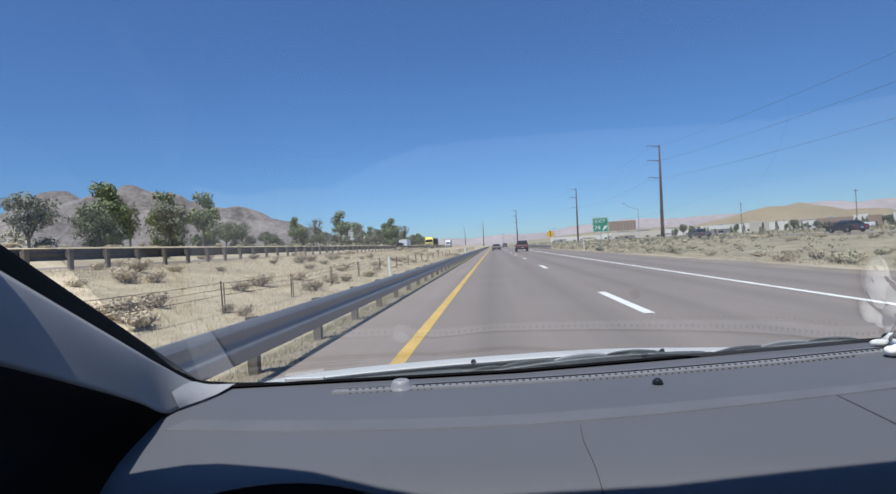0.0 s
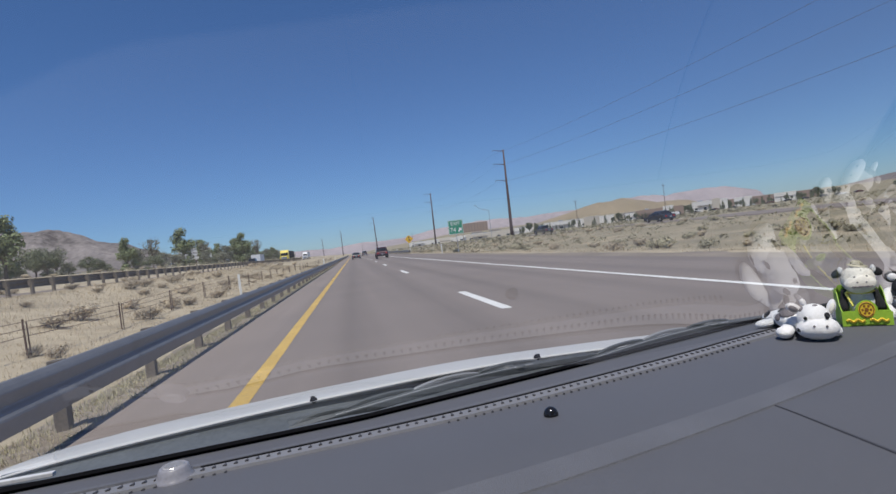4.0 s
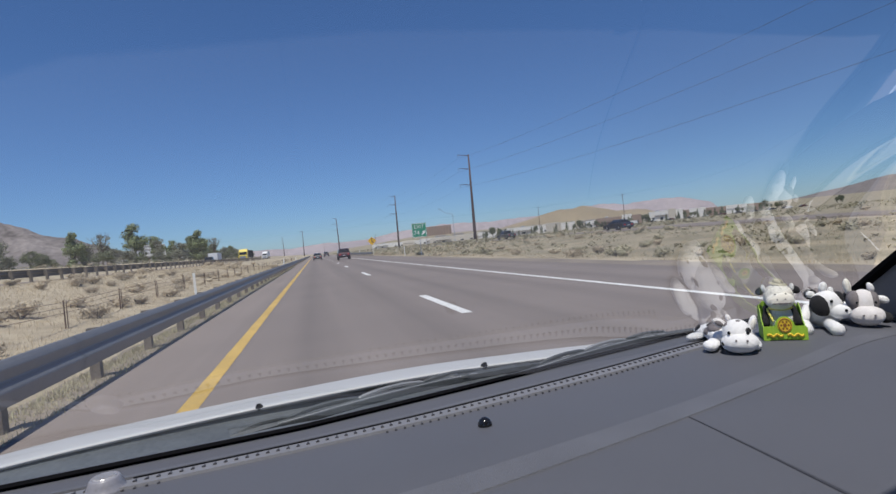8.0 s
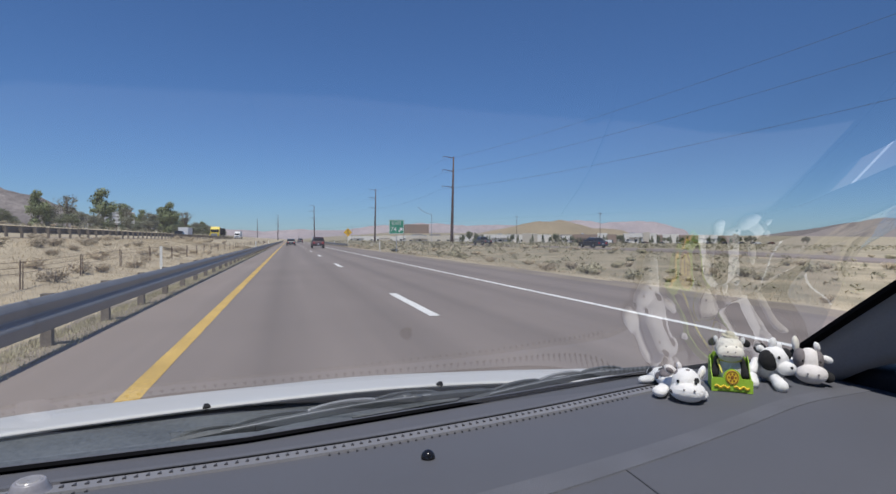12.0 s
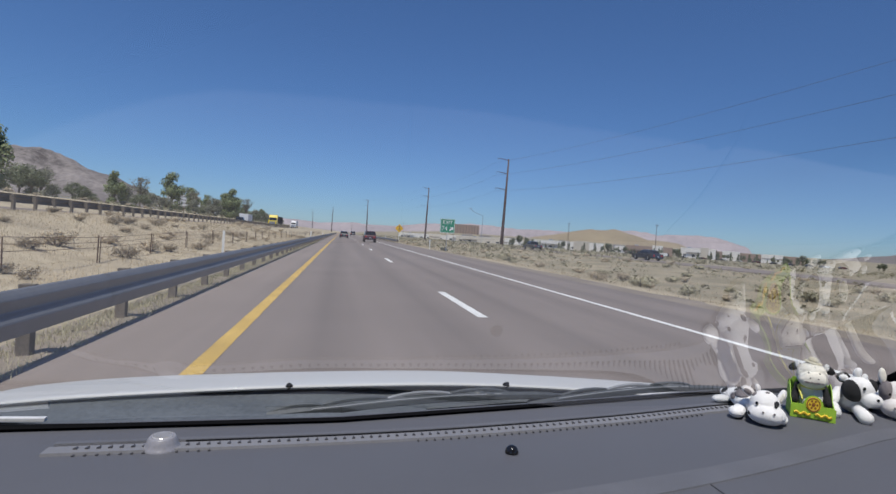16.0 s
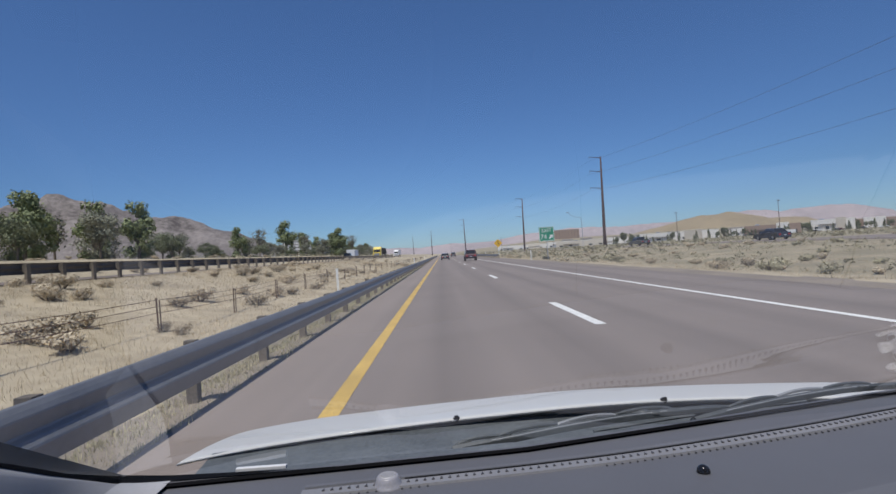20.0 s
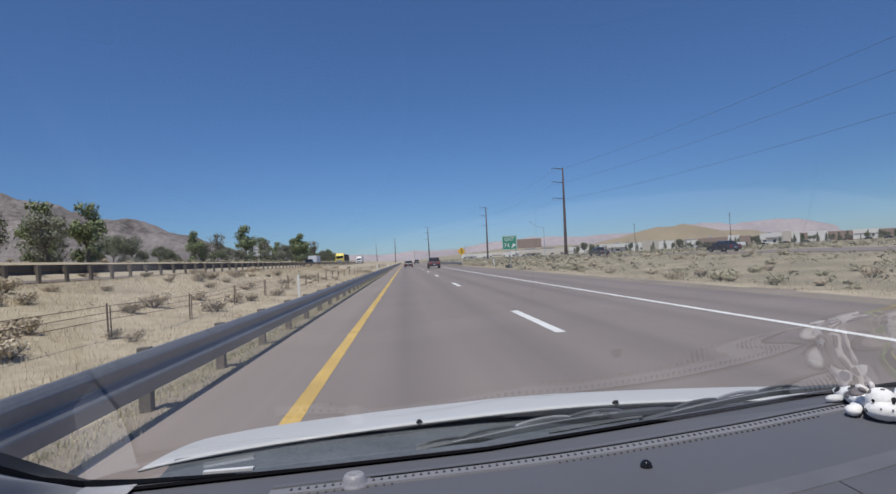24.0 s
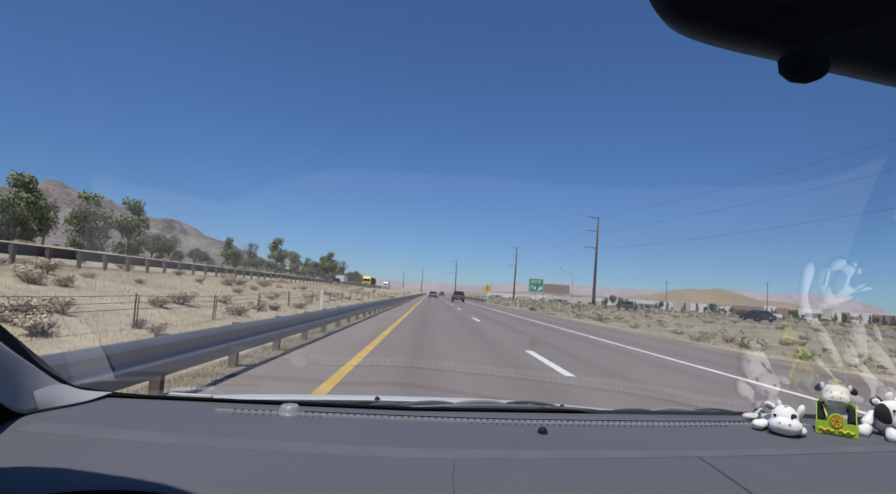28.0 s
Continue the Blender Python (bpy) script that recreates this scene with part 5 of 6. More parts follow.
# ---------------------------------------------------------------- power line
def steel_pole(height):
    p = thing("power_pole", "tall dark weathering-steel power pole with three arms", "power pole", group="power line poles")
    bm = bmesh.new()
    loft(bm, [[(r * math.cos(a), r * math.sin(a), z) for a in np.linspace(0, 2 * math.pi, 13)[:-1]] for r, z in ((0.52, -0.5), (0.47, 3), (0.36, height * 0.5), (0.2, height))], close=True, cap=True)
    part("shaft", bm, "pole", p, "", True)
    for k, z in enumerate((height - 0.4, height - 4.4, height - 9.2)):
        bm = bmesh.new()
        loft(bm, [[(x, dy, z + dz + 0.35 * (-x / 3.6)) for dy, dz in ((-r, -r), (r, -r), (r, r), (-r, r))] for x, r in ((0.2, 0.10), (-1.8, 0.075), (-3.4, 0.05))], close=True, cap=True)
        arm = part("cross_arm", bm, "pole", p)
        bm = bmesh.new()
        for j in range(5):
            blob(bm, (-3.35, 0, z + 0.22 - 0.13 * j), (0.13, 0.13, 0.05), sub=1)
        part("insulator", bm, "insulator", arm)
    return p


POLES = [(64.0, 22.0, 27.0), (47.0, 150.0, 26.0), (41.0, 258.0, 26.0), (18.0, 385.0, 26.0), (-10.0, 560.0, 26.0), (-40.0, 760.0, 26.0)]
tall = steel_pole(26.0)
tall.matrix_world = pose(POLES[1][0], POLES[1][1], ground_z(POLES[1][0], POLES[1][1]), 0, 1.0, 4)
for k, (x, y, h) in enumerate(POLES):
    if k != 1:
        copy_thing(tall, pose(x, y, ground_z(x, y), 0, 0.8 * (-1) ** k, 5 + 3 * k))
for k, z in enumerate((25.0, 21.2, 16.5)):
    for (xa, ya, _), (xb, yb, _) in zip(POLES[:4], POLES[1:5]):
        bm = bmesh.new()
        prev = None
        for u in np.linspace(0, 1, 19):
            q = Vector((xa + (xb - xa) * u - 3.3, ya + (yb - ya) * u, z - 3.2 * 4 * u * (1 - u) * 0.5))
            if prev is not None:
                rod(bm, prev, q, 0.022, 0.022, 4)
            prev = q
        whole("power_wire", bm, "wire", "thin sagging power line between steel poles", "wire", "power lines")


def thin_pole(x, y, h):
    p = thing("utility_pole", "thin dark wooden utility pole in the scrub", "utility pole", pose(x, y, ground_z(x, y)), "utility poles")
    bm = bmesh.new()
    rod(bm, (0, 0, -0.4), (0, 0, h), 0.17, 0.10, 8)
    part("shaft", bm, "pole", p)
    bm = bmesh.new()
    box(bm, -1.1, 1.1, -0.05, 0.05, h - 0.75, h - 0.6)
    part("cross_arm", bm, "pole", p)


for x, y, h in ((118, 260, 15), (150, 230, 16), (90, 420, 15), (60, 520, 15), (12, 640, 14), (-95, 420, 13), (-120, 330, 13)):
    thin_pole(x, y, h)

# ---------------------------------------------------------------- signs, markers, lamp
def marker(x, y):
    m = thing("delineator", "slim white roadside delineator post", "marker post", pose(x, y, min(ground_z(x, y), 0.0), 0, 2 * math.sin(y), 0), "delineators")
    bm = bmesh.new()
    loft(bm, [[(-0.05, 0.012, z), (-0.05, -0.008, z), (0.05, -0.008, z), (0.05, 0.012, z)] for z in (-0.2, 0.6, 1.22)], close=True, cap=True)
    part("blade", bm, "marker", m)
    bm = bmesh.new()
    box(bm, -0.035, 0.035, -0.013, -0.009, 1.02, 1.16)
    part("reflector", bm, "sign_white", m)


for x, y in ((10.6, 62), (10.7, 128), (-3.4, 64), (-4.2, 130), (10.8, 210), (-17.0, 22), (-17.1, 58), (-5.0, 25)):
    marker(x, y)

sign = thing("exit_sign", "green highway exit sign with white lettering and arrow", "road sign", pose(13.4, 66, ground_z(13.4, 66), 0, 0, -3))
bm = bmesh.new()
box(bm, -0.95, 0.95, -0.02, 0.0, 2.35, 4.15, 0.01)
panel = part("panel", bm, "sign_green", sign)
bm = bmesh.new()
for x0, x1, z0, z1 in ((-0.92, 0.92, 2.38, 2.43), (-0.92, 0.92, 4.07, 4.12), (-0.92, -0.87, 2.43, 4.07), (0.87, 0.92, 2.43, 4.07)):
    box(bm, x0, x1, -0.028, -0.021, z0, z1)
part("border", bm, "sign_white", panel)
text_part("lettering", "EXIT", 0.62, pose(0, -0.03, 3.68, 90), "sign_white", panel)
text_part("lettering", "74", 0.80, pose(-0.38, -0.03, 2.90, 90), "sign_white", panel)
bm = bmesh.new()
arrow = [(0.22, 2.68), (0.34, 2.56), (0.60, 2.83), (0.72, 2.72), (0.76, 3.14), (0.34, 3.10), (0.46, 2.98)]
loft(bm, [[(x, -0.03, z) for x, z in arrow], [(x, -0.022, z) for x, z in arrow]], close=True, cap=True)
part("arrow", bm, "sign_white", panel)
bm = bmesh.new()
rod(bm, (0, 0.05, -0.3), (0, 0.05, 3.9), 0.05, 0.05, 8)
part("post", bm, "lamp_metal", sign)

warn = thing("merge_sign", "yellow diamond warning sign with black merge symbol", "road sign", pose(12.2, 112, ground_z(12.2, 112), 0, 0, -2))
bm = bmesh.new()
loft(bm, [[(x, y, 3.0 + z) for x, z in ((0, -0.9), (0.9, 0), (0, 0.9), (-0.9, 0))] for y in (-0.02, 0.0)], close=True, cap=True)
wp = part("panel", bm, "sign_yellow", warn)
bm = bmesh.new()
box(bm, -0.05, 0.05, -0.03, -0.021, 2.5, 3.45)
loft(bm, [[(x, y, z) for x, z in ((0.30, 2.55), (0.38, 2.60), (0.06, 3.05), (0.0, 2.98))] for y in (-0.03, -0.021)], close=True, cap=True)
loft(bm, [[(x, y, z) for x, z in ((-0.16, 3.38), (0.16, 3.38), (0.0, 3.68))] for y in (-0.03, -0.021)], close=True, cap=True)
part("merge_symbol", bm, "sign_black", wp)
bm = bmesh.new()
rod(bm, (0, 0.04, -0.3), (0, 0.04, 3.4), 0.05, 0.05, 8)
part("post", bm, "marker", warn)

lamp = thing("street_lamp", "tall grey street lamp with one curved arm", "street lamp", pose(47.5, 175, ground_z(47.5, 175)))
bm = bmesh.new()
rod(bm, (0, 0, -0.3), (0, 0, 10.0), 0.13, 0.08, 10)
part("pole", bm, "lamp_metal", lamp)
bm = bmesh.new()
pts = [Vector((-4.2 * math.sin(a), 0, 10.0 + 1.6 * (1 - math.cos(a)) * 1.0 + 0.5 * math.sin(a))) for a in np.linspace(0, math.pi / 2, 9)]
for a, b in zip(pts, pts[1:]):
    rod(bm, a, b, 0.06, 0.06, 8)
part("arm", bm, "lamp_metal", lamp)
bm = bmesh.new()
box(bm, -5.0, -4.1, -0.17, 0.17, 11.95, 12.15, 0.05)
part("lamp_head", bm, "lamp_metal", lamp)

board = thing("billboard", "pale roadside billboard seen from behind on posts", "billboard", pose(-52, 190, ground_z(-52, 190), 0, 0, 14))
bm = bmesh.new()
box(bm, -5, 5, -0.1, 0.1, 2.4, 6.4, 0.03)
part("panel", bm, "box_white", board)
for x in (-3.5, 0, 3.5):
    bm = bmesh.new()
    rod(bm, (x, 0.25, -0.5), (x, 0.25, 6.2), 0.14, 0.14, 8)
    part("post", bm, "rust", board)
for z in (2.7, 3.8, 4.9, 6.0):
    bm = bmesh.new()
    box(bm, -4.9, 4.9, -0.2, -0.11, z - 0.06, z + 0.06)
    part("batten", bm, "rust", board)


# ---------------------------------------------------------------- vehicles
def wheel(parent, x, y, r, w):
    bm = bmesh.new()
    prof = [(-w / 2, r * 0.62), (-w / 2, r * 0.92), (-w * 0.38, r), (w * 0.38, r), (w / 2, r * 0.92), (w / 2, r * 0.62)]
    loft(bm, [[(dx, rr * math.cos(a), rr * math.sin(a)) for a in np.linspace(0, 2 * math.pi, 21)[:-1]] for dx, rr in prof], close=True)
    wh = part("wheel", bm, "tyre", parent, "", True)
    wh.matrix_local = Matrix.Translation((x, y, r))
    bm = bmesh.new()
    rod(bm, (-w * 0.42, 0, 0), (w * 0.42, 0, 0), r * 0.64, r * 0.64, 14)
    part("rim", bm, "rim", wh)


for wx in (-0.43, 1.23):
    wheel(car, wx, 1.48, 0.33, 0.20)
for wx in (-0.56, 1.40):
    wheel(car, wx, -1.35, 0.33, 0.20)


def vehicle(name, label, kind, paint, at, turn):
    """A road vehicle facing +y: lower body, cabin, panes, lights and wheels. kind: sedan, suv or pickup."""
    L, W = {"sedan": (4.7, 1.82), "suv": (4.7, 1.88), "pickup": (5.6, 1.95)}[kind]
    z0 = 0.25 if kind == "sedan" else 0.36
    belt = 0.92 if kind == "sedan" else 1.08
    v = thing(name, label, "car" if kind != "pickup" else "pickup truck", pose(*at, 0, 0, turn), "vehicles on the highway")
    h = L / 2
    bm = bmesh.new()
    prof = [(-h, z0 + 0.15), (-h + 0.03, belt - 0.12), (-h + 0.12, belt), (h - 1.35, belt - 0.02), (h - 0.35, belt - 0.14), (h - 0.02, belt - 0.36), (h, z0 + 0.12), (h - 0.2, z0), (-h + 0.2, z0)]
    rings = []
    for x, s in ((-W / 2 + 0.04, 0.94), (-W / 2, 0.985), (-W / 2 + 0.12, 1.0), (W / 2 - 0.12, 1.0), (W / 2, 0.985), (W / 2 - 0.04, 0.94)):
        rings.append([(x, y * (0.985 if abs(x) > W / 2 - 0.05 else 1), z0 + (z - z0) * s) for y, z in prof])
    loft(bm, rings, close=True, cap=True)
    body = part("body", bm, paint, v)
    roof = {"sedan": 1.46, "suv": 1.76, "pickup": 1.84}[kind]
    c = {"sedan": [(-h + 0.55, belt), (-h + 1.25, roof - 0.03), (h - 2.35, roof), (h - 1.3, belt)], "suv": [(-h + 0.06, belt), (-h + 0.30, roof - 0.04), (h - 2.1, roof), (h - 1.25, belt)],
         "pickup": [(-h + 2.0, belt), (-h + 2.12, roof - 0.04), (h - 2.3, roof), (h - 1.5, belt)]}[kind]
    bm = bmesh.new()
    rings = []
    for u in (-1, -0.86, 0.86, 1):
        rings.append([(u * (W / 2 - (0.05 if z < roof - 0.2 else 0.20)), y, z - (0.05 if abs(u) == 1 and z > belt + 0.2 else 0)) for y, z in c])
    loft(bm, rings, close=True, cap=True)
    part("cabin", bm, paint, v)
    # panes, a little proud of the cabin
    def pane(q, nm="window_pane"):
        bm = bmesh.new()
        loft(bm, [q[:2], q[2:]])
        part(nm, bm, "car_glass", v)
    (y0, za), (y1, zb), (y2, zc), (y3, zd) = c
    ww, wt = W / 2 - 0.12, W / 2 - 0.27
    off = 0.012
    pane([(-ww, y0 - off + (y1 - y0) * 0.1, za + (zb - za) * 0.12), (ww, y0 - off + (y1 - y0) * 0.1, za + (zb - za) * 0.12), (-wt, y0 - off + (y1 - y0) * 0.86, za + (zb - za) * 0.86), (wt, y0 - off + (y1 - y0) * 0.86, za + (zb - za) * 0.86)], "rear_window")
    pane([(-ww, y3 + off + (y2 - y3) * 0.1, zd + (zc - zd) * 0.12), (ww, y3 + off + (y2 - y3) * 0.1, zd + (zc - zd) * 0.12), (-wt, y3 + off + (y2 - y3) * 0.88, zd + (zc - zd) * 0.88), (wt, y3 + off + (y2 - y3) * 0.88, zd + (zc - zd) * 0.88)], "front_window")
    for s in (-1, 1):
        ym = (y1 + y2) / 2
        for ya, yb, ta, tb in ((y0 + (y1 - y0) * 0.35 + 0.12, ym - 0.05, y1 + 0.08, ym - 0.05), (ym + 0.05, y3 + (y2 - y3) * 0.25 - 0.1, ym + 0.05, y2 - 0.05)):
            xb, xt = s * (W / 2 - 0.05 + 0.006), s * (W / 2 - 0.19)
            pane([(xb - s * 0.01, ya, belt + 0.07), (xb - s * 0.01, yb, belt + 0.07), (xt, ta, roof - 0.16), (xt, tb, roof - 0.16)], "side_window")
        bm = bmesh.new()
        box(bm, s * (W / 2 - 0.32) - 0.13, s * (W / 2 - 0.32) + 0.13, -h - 0.012, -h + 0.05, belt - 0.36, belt - 0.14, 0.01)
        part("tail_light", bm, "tail_light", body)
        bm = bmesh.new()
        box(bm, s * (W / 2 - 0.32) - 0.16, s * (W / 2 - 0.32) + 0.16, h - 0.10, h + 0.012, belt - 0.42, belt - 0.27, 0.01)
        part("head_light", bm, "head_light", body)
    bm = bmesh.new()
    box(bm, -W / 2 + 0.08, W / 2 - 0.08, -h - 0.06, -h + 0.05, z0 + 0.05, z0 + 0.24, 0.02)
    part("bumper", bm, "dash_dark" if kind != "sedan" else paint, v)
    bm = bmesh.new()
    box(bm, -0.16, 0.16, -h - 0.075, -h - 0.061, z0 + 0.26, z0 + 0.36)
    part("metal_strip", bm, "plate", v)
    if kind == "pickup":
        bm = bmesh.new()
        box(bm, -W / 2 + 0.12, W / 2 - 0.12, -h + 0.14, -h + 1.95, belt + 0.004, belt + 0.012)
        part("cargo_bed", bm, "dash_dark", v)
    r = 0.33 if kind == "sedan" else 0.39
    for x in (-W / 2 + 0.10, W / 2 - 0.10):
        for y in (-h + 0.95, h - 0.95):
            wheel(v, x, y, r, 0.24)
    return v


vehicle("red_car", "dark red sport utility vehicle driving ahead on the highway", "suv", "car_red", (4.55, 84, 0.003), 0)
vehicle("black_car", "black sedan far ahead on the highway", "sedan", "car_black", (0.75, 118, 0.003), 0)
vehicle("grey_car", "grey sport utility vehicle far ahead in traffic", "suv", "car_grey", (4.5, 205, 0.003), 0)
vehicle("black_car", "dark car far ahead among the traffic", "sedan", "car_blue", (0.8, 240, 0.003), 0)
vehicle("dark_car", "dark blue sedan on the ramp road", "sedan", "car_blue", (ramp_x(66), 66, ground_z(ramp_x(66), 66) + 0.13), 3)
vehicle("pickup_truck", "grey pickup truck on the ramp road", "pickup", "car_grey", (ramp_x(108), 108, ground_z(ramp_x(108), 108) + 0.13), 6)
vehicle("pickup_truck", "black pickup towing a white trailer on the oncoming road", "pickup", "car_black", (-24.6, 138, 1.424), 180)

tr = thing("cargo_trailer", "white enclosed cargo trailer behind a black pickup", "trailer", pose(-24.6, 145.6, 1.424))
bm = bmesh.new()
box(bm, -1.1, 1.1, -3.0, 3.4, 0.55, 2.75, 0.06)
part("box_body", bm, "box_white", tr)
bm = bmesh.new()
rod(bm, (0, -3.0, 0.6), (0, -4.6, 0.55), 0.06)
part("tow_bar", bm, "rust", tr)
for x in (-1.0, 1.0):
    for y in (0.2, 1.1):
        wheel(tr, x, y, 0.36, 0.24)


def truck(label, cab_mat, box_mat, x, y, tall_box, open_top, length=13.5):
    t = thing("semi_truck", label, "truck", pose(x, y, 1.424, 0, 0, 180), "trucks on the oncoming road")
    bm = bmesh.new()
    prof = [(0.0, 0.6), (0.0, 3.1), (0.5, 3.75), (1.5, 3.7), (2.2, 2.9), (2.5, 1.9), (3.9, 1.65), (4.1, 0.6)]
    loft(bm, [[(sx, yy, z) for yy, z in prof] for sx in (-1.2, -1.25, 1.25, 1.2)], close=True, cap=True)
    cab = part("cab", bm, cab_mat, t)
    bm = bmesh.new()
    loft(bm, [[(-1.05, 2.27, 2.86), (1.05, 2.27, 2.86)], [(-1.1, 2.54, 2.0), (1.1, 2.54, 2.0)]])
    part("front_window", bm, "car_glass", cab)
    for s in (-1, 1):
        bm = bmesh.new()
        loft(bm, [[(s * 1.262, 1.1, 2.1), (s * 1.262, 2.2, 2.1)], [(s * 1.262, 1.1, 2.8), (s * 1.262, 2.0, 2.8)]])
        part("side_window", bm, "car_glass", cab)
    bm = bmesh.new()
    box(bm, -0.9, 0.9, 4.08, 4.16, 0.8, 1.6, 0.02)
    part("grille", bm, "rim", cab)
    bm = bmesh.new()
    box(bm, -1.27, 1.27, -length, -0.6, 1.2, 1.2 + tall_box, 0.05)
    tb = part("trailer_box", bm, box_mat, t)
    if open_top:
        for k in range(12):
            for s in (-1, 1):
                bm = bmesh.new()
                yy = -length + 0.6 + k * (length - 1.6) / 11
                box(bm, s * 1.31 - 0.05, s * 1.31 + 0.05, yy - 0.06, yy + 0.06, 1.25, 1.15 + tall_box)
                part("rib", bm, "trailer_dark", tb)
    for y_ in (3.2, -0.2, -1.5, -length + 1.0, -length + 2.2):
        for x_ in (-1.05, 1.05):
            wheel(t, x_, y_, 0.5, 0.34)


truck("yellow semi truck with a black open-top trailer on the oncoming road", "car_yellow", "trailer_dark", -21.2, 176, 2.2, True)
truck("white box semi truck far along the oncoming road", "box_white", "box_white", -24.8, 290, 2.8, False)


# ---------------------------------------------------------------- plants
def leaf_cloud(bm, centre, radii, count, size, rnd, mat=0):
    """Many small tilted leaf sprays in an uneven volume."""
    for _ in range(count):
        d = Vector((rnd.gauss(0, 1), rnd.gauss(0, 1), rnd.gauss(0, 1))).normalized()
        r = rnd.random() ** 0.45
        bulge = 1 + 0.35 * noise.noise(d * 1.7 + Vector(centre) * 0.37)
        p = Vector(centre) + Vector((d.x * radii[0], d.y * radii[1], d.z * radii[2])) * r * bulge
        n = (d + Vector((rnd.uniform(-1, 1), rnd.uniform(-1, 1), rnd.uniform(-0.3, 1)))).normalized()
        q = n.to_track_quat("Z", "Y").to_matrix()
        s = size * rnd.uniform(0.55, 1.3)
        a = rnd.uniform(0, 6.28)
        vs = []
        for k, f in ((0, 1.0), (1.9, 0.7), (3.4, 1.1), (4.8, 0.6)):
            vs.append(bm.verts.new(p + q @ Vector((math.cos(a + k) * s * f, math.sin(a + k) * s * f, 0))))
        bm.faces.new(vs).material_index = mat


def tree(name, label, height, spread, leaf, seed, bare=False):
    rnd = random.Random(seed)
    t = thing(name, label, "tree", group="trees beyond the highway")
    bm = bmesh.new()
    rod(bm, (0, 0, -0.4), (0.1, 0, height * 0.38), height * 0.028, height * 0.018, 9)
    tips = []
    for k in range(7 if not bare else 16):
        a = k * 2.4 + rnd.random()
        base = Vector((0.08, 0, height * (0.2 + 0.18 * rnd.random())))
        top = Vector((math.cos(a) * spread * rnd.uniform(0.3, 0.75), math.sin(a) * spread * rnd.uniform(0.3, 0.75), height * rnd.uniform(0.55, 0.92)))
        mid = base.lerp(top, 0.5) + Vector((0, 0, height * 0.05))
        rod(bm, base, mid, height * 0.012, height * 0.008, 6)
        rod(bm, mid, top, height * 0.008, height * 0.003, 5)
        tips += [mid, top]
        if bare:
            for j in range(5):
                e = top + Vector((rnd.uniform(-1, 1), rnd.uniform(-1, 1), rnd.uniform(0, 1.2))) * spread * 0.3
                rod(bm, mid.lerp(top, rnd.random()), e, height * 0.003, height * 0.001, 4)
    part("trunk", bm, "bark" if not bare else "twig", t)
    bm = bmesh.new()
    n = 90 if not bare else 14
    for p in tips:
        leaf_cloud(bm, p, (spread * 0.36, spread * 0.36, height * 0.13), n, height * 0.026, rnd)
    if not bare:
        for k in range(15):
            a, e = rnd.uniform(0, 6.28), rnd.uniform(0.10, 0.95)
            w = math.sin(math.pi * min(1, 0.15 + e * 0.78)) * spread * 0.62
            leaf_cloud(bm, (math.cos(a) * w, math.sin(a) * w, height * e), (spread * 0.36, spread * 0.36, height * 0.12), 120, height * 0.024, rnd)
    part("crown", bm, leaf, t)
    return t


kinds = [tree("cottonwood_tree", "tall green cottonwood tree beyond the oncoming road", 11, 3.4, "leaf_green", 1),
         tree("olive_tree", "broad grey-green tree beyond the oncoming road", 7, 3.6, "leaf_grey", 2),
         tree("bare_tree", "half bare pale tree with thin branches", 10, 3.0, "leaf_grey", 3, True),
         tree("dark_tree", "rounded dark green tree beside the highway", 6, 3.2, "leaf_dark", 4)]
rnd = random.Random(11)
spots = []
for k in range(52):
    y = 150 + 250 * (k / 52) + rnd.uniform(-6, 6)
    x = -37 - (y - 150) * 0.03 - rnd.uniform(0, 22) - (8 if k < 8 else 0)
    spots.append((x, y, rnd.choice((0, 1, 1, 2, 3, 3, 0)), rnd.uniform(0.66, 1.06)))
spots += [(-66, 118, 3, 0.8), (-72, 124, 1, 0.7), (-84, 132, 3, 0.9), (-96, 126, 1, 0.8)]
spots += [(-48, 84, 0, 0.85), (-51, 78, 2, 0.8), (-47, 73, 1, 1.0), (-55, 70, 0, 0.9), (-52, 65, 3, 1.0), (-57, 60, 1, 1.1), (-60, 92, 0, 1.0), (-64, 100, 1, 1.1), (-58, 110, 3, 1.1), (-66, 86, 0, 1.1), (-70, 96, 2, 1.0), (-49, 96, 3, 0.8), (-52, 105, 1, 0.8)]
for k in range(46):
    y = 105 + 5.2 * k + rnd.uniform(-4, 4)
    spots.append((-36 - rnd.uniform(0, 14) - (6 if y < 140 else 0), y, rnd.choice((1, 3, 3)), rnd.uniform(0.38, 0.62)))
used = set()
for x, y, k, s in spots:
    m = pose(x, y, ground_z(x, y), 0, 0, rnd.uniform(0, 360))
    if k not in used:
        used.add(k)
        kinds[k].scale = (1, 1, 1)
        kinds[k].matrix_world = m
        kinds[k].scale = (s, s, s)
    else:
        c = copy_thing(kinds[k], m)
        c.scale = (s, s, s)



def juniper(height, seed):
    """A narrow dark evergreen: short trunk, foliage sprays stacked to a point."""
    r_ = random.Random(seed)
    t = thing("juniper_tree", "narrow dark evergreen tree in front of the shops", "tree", group="evergreens by the shops")
    bm = bmesh.new()
    rod(bm, (0, 0, -0.3), (0, 0, height * 0.8), 0.12, 0.03, 7)
    part("trunk", bm, "bark", t)
    bm = bmesh.new()
    for k in range(9):
        u = k / 8
        w = height * (0.24 * (1 - u) ** 0.8 + 0.02)
        leaf_cloud(bm, (r_.gauss(0, 0.1), r_.gauss(0, 0.1), height * (0.12 + 0.84 * u)), (w, w, height * 0.10), 46, height * 0.045, r_)
    part("crown", bm, "leaf_dark", t)
    return t


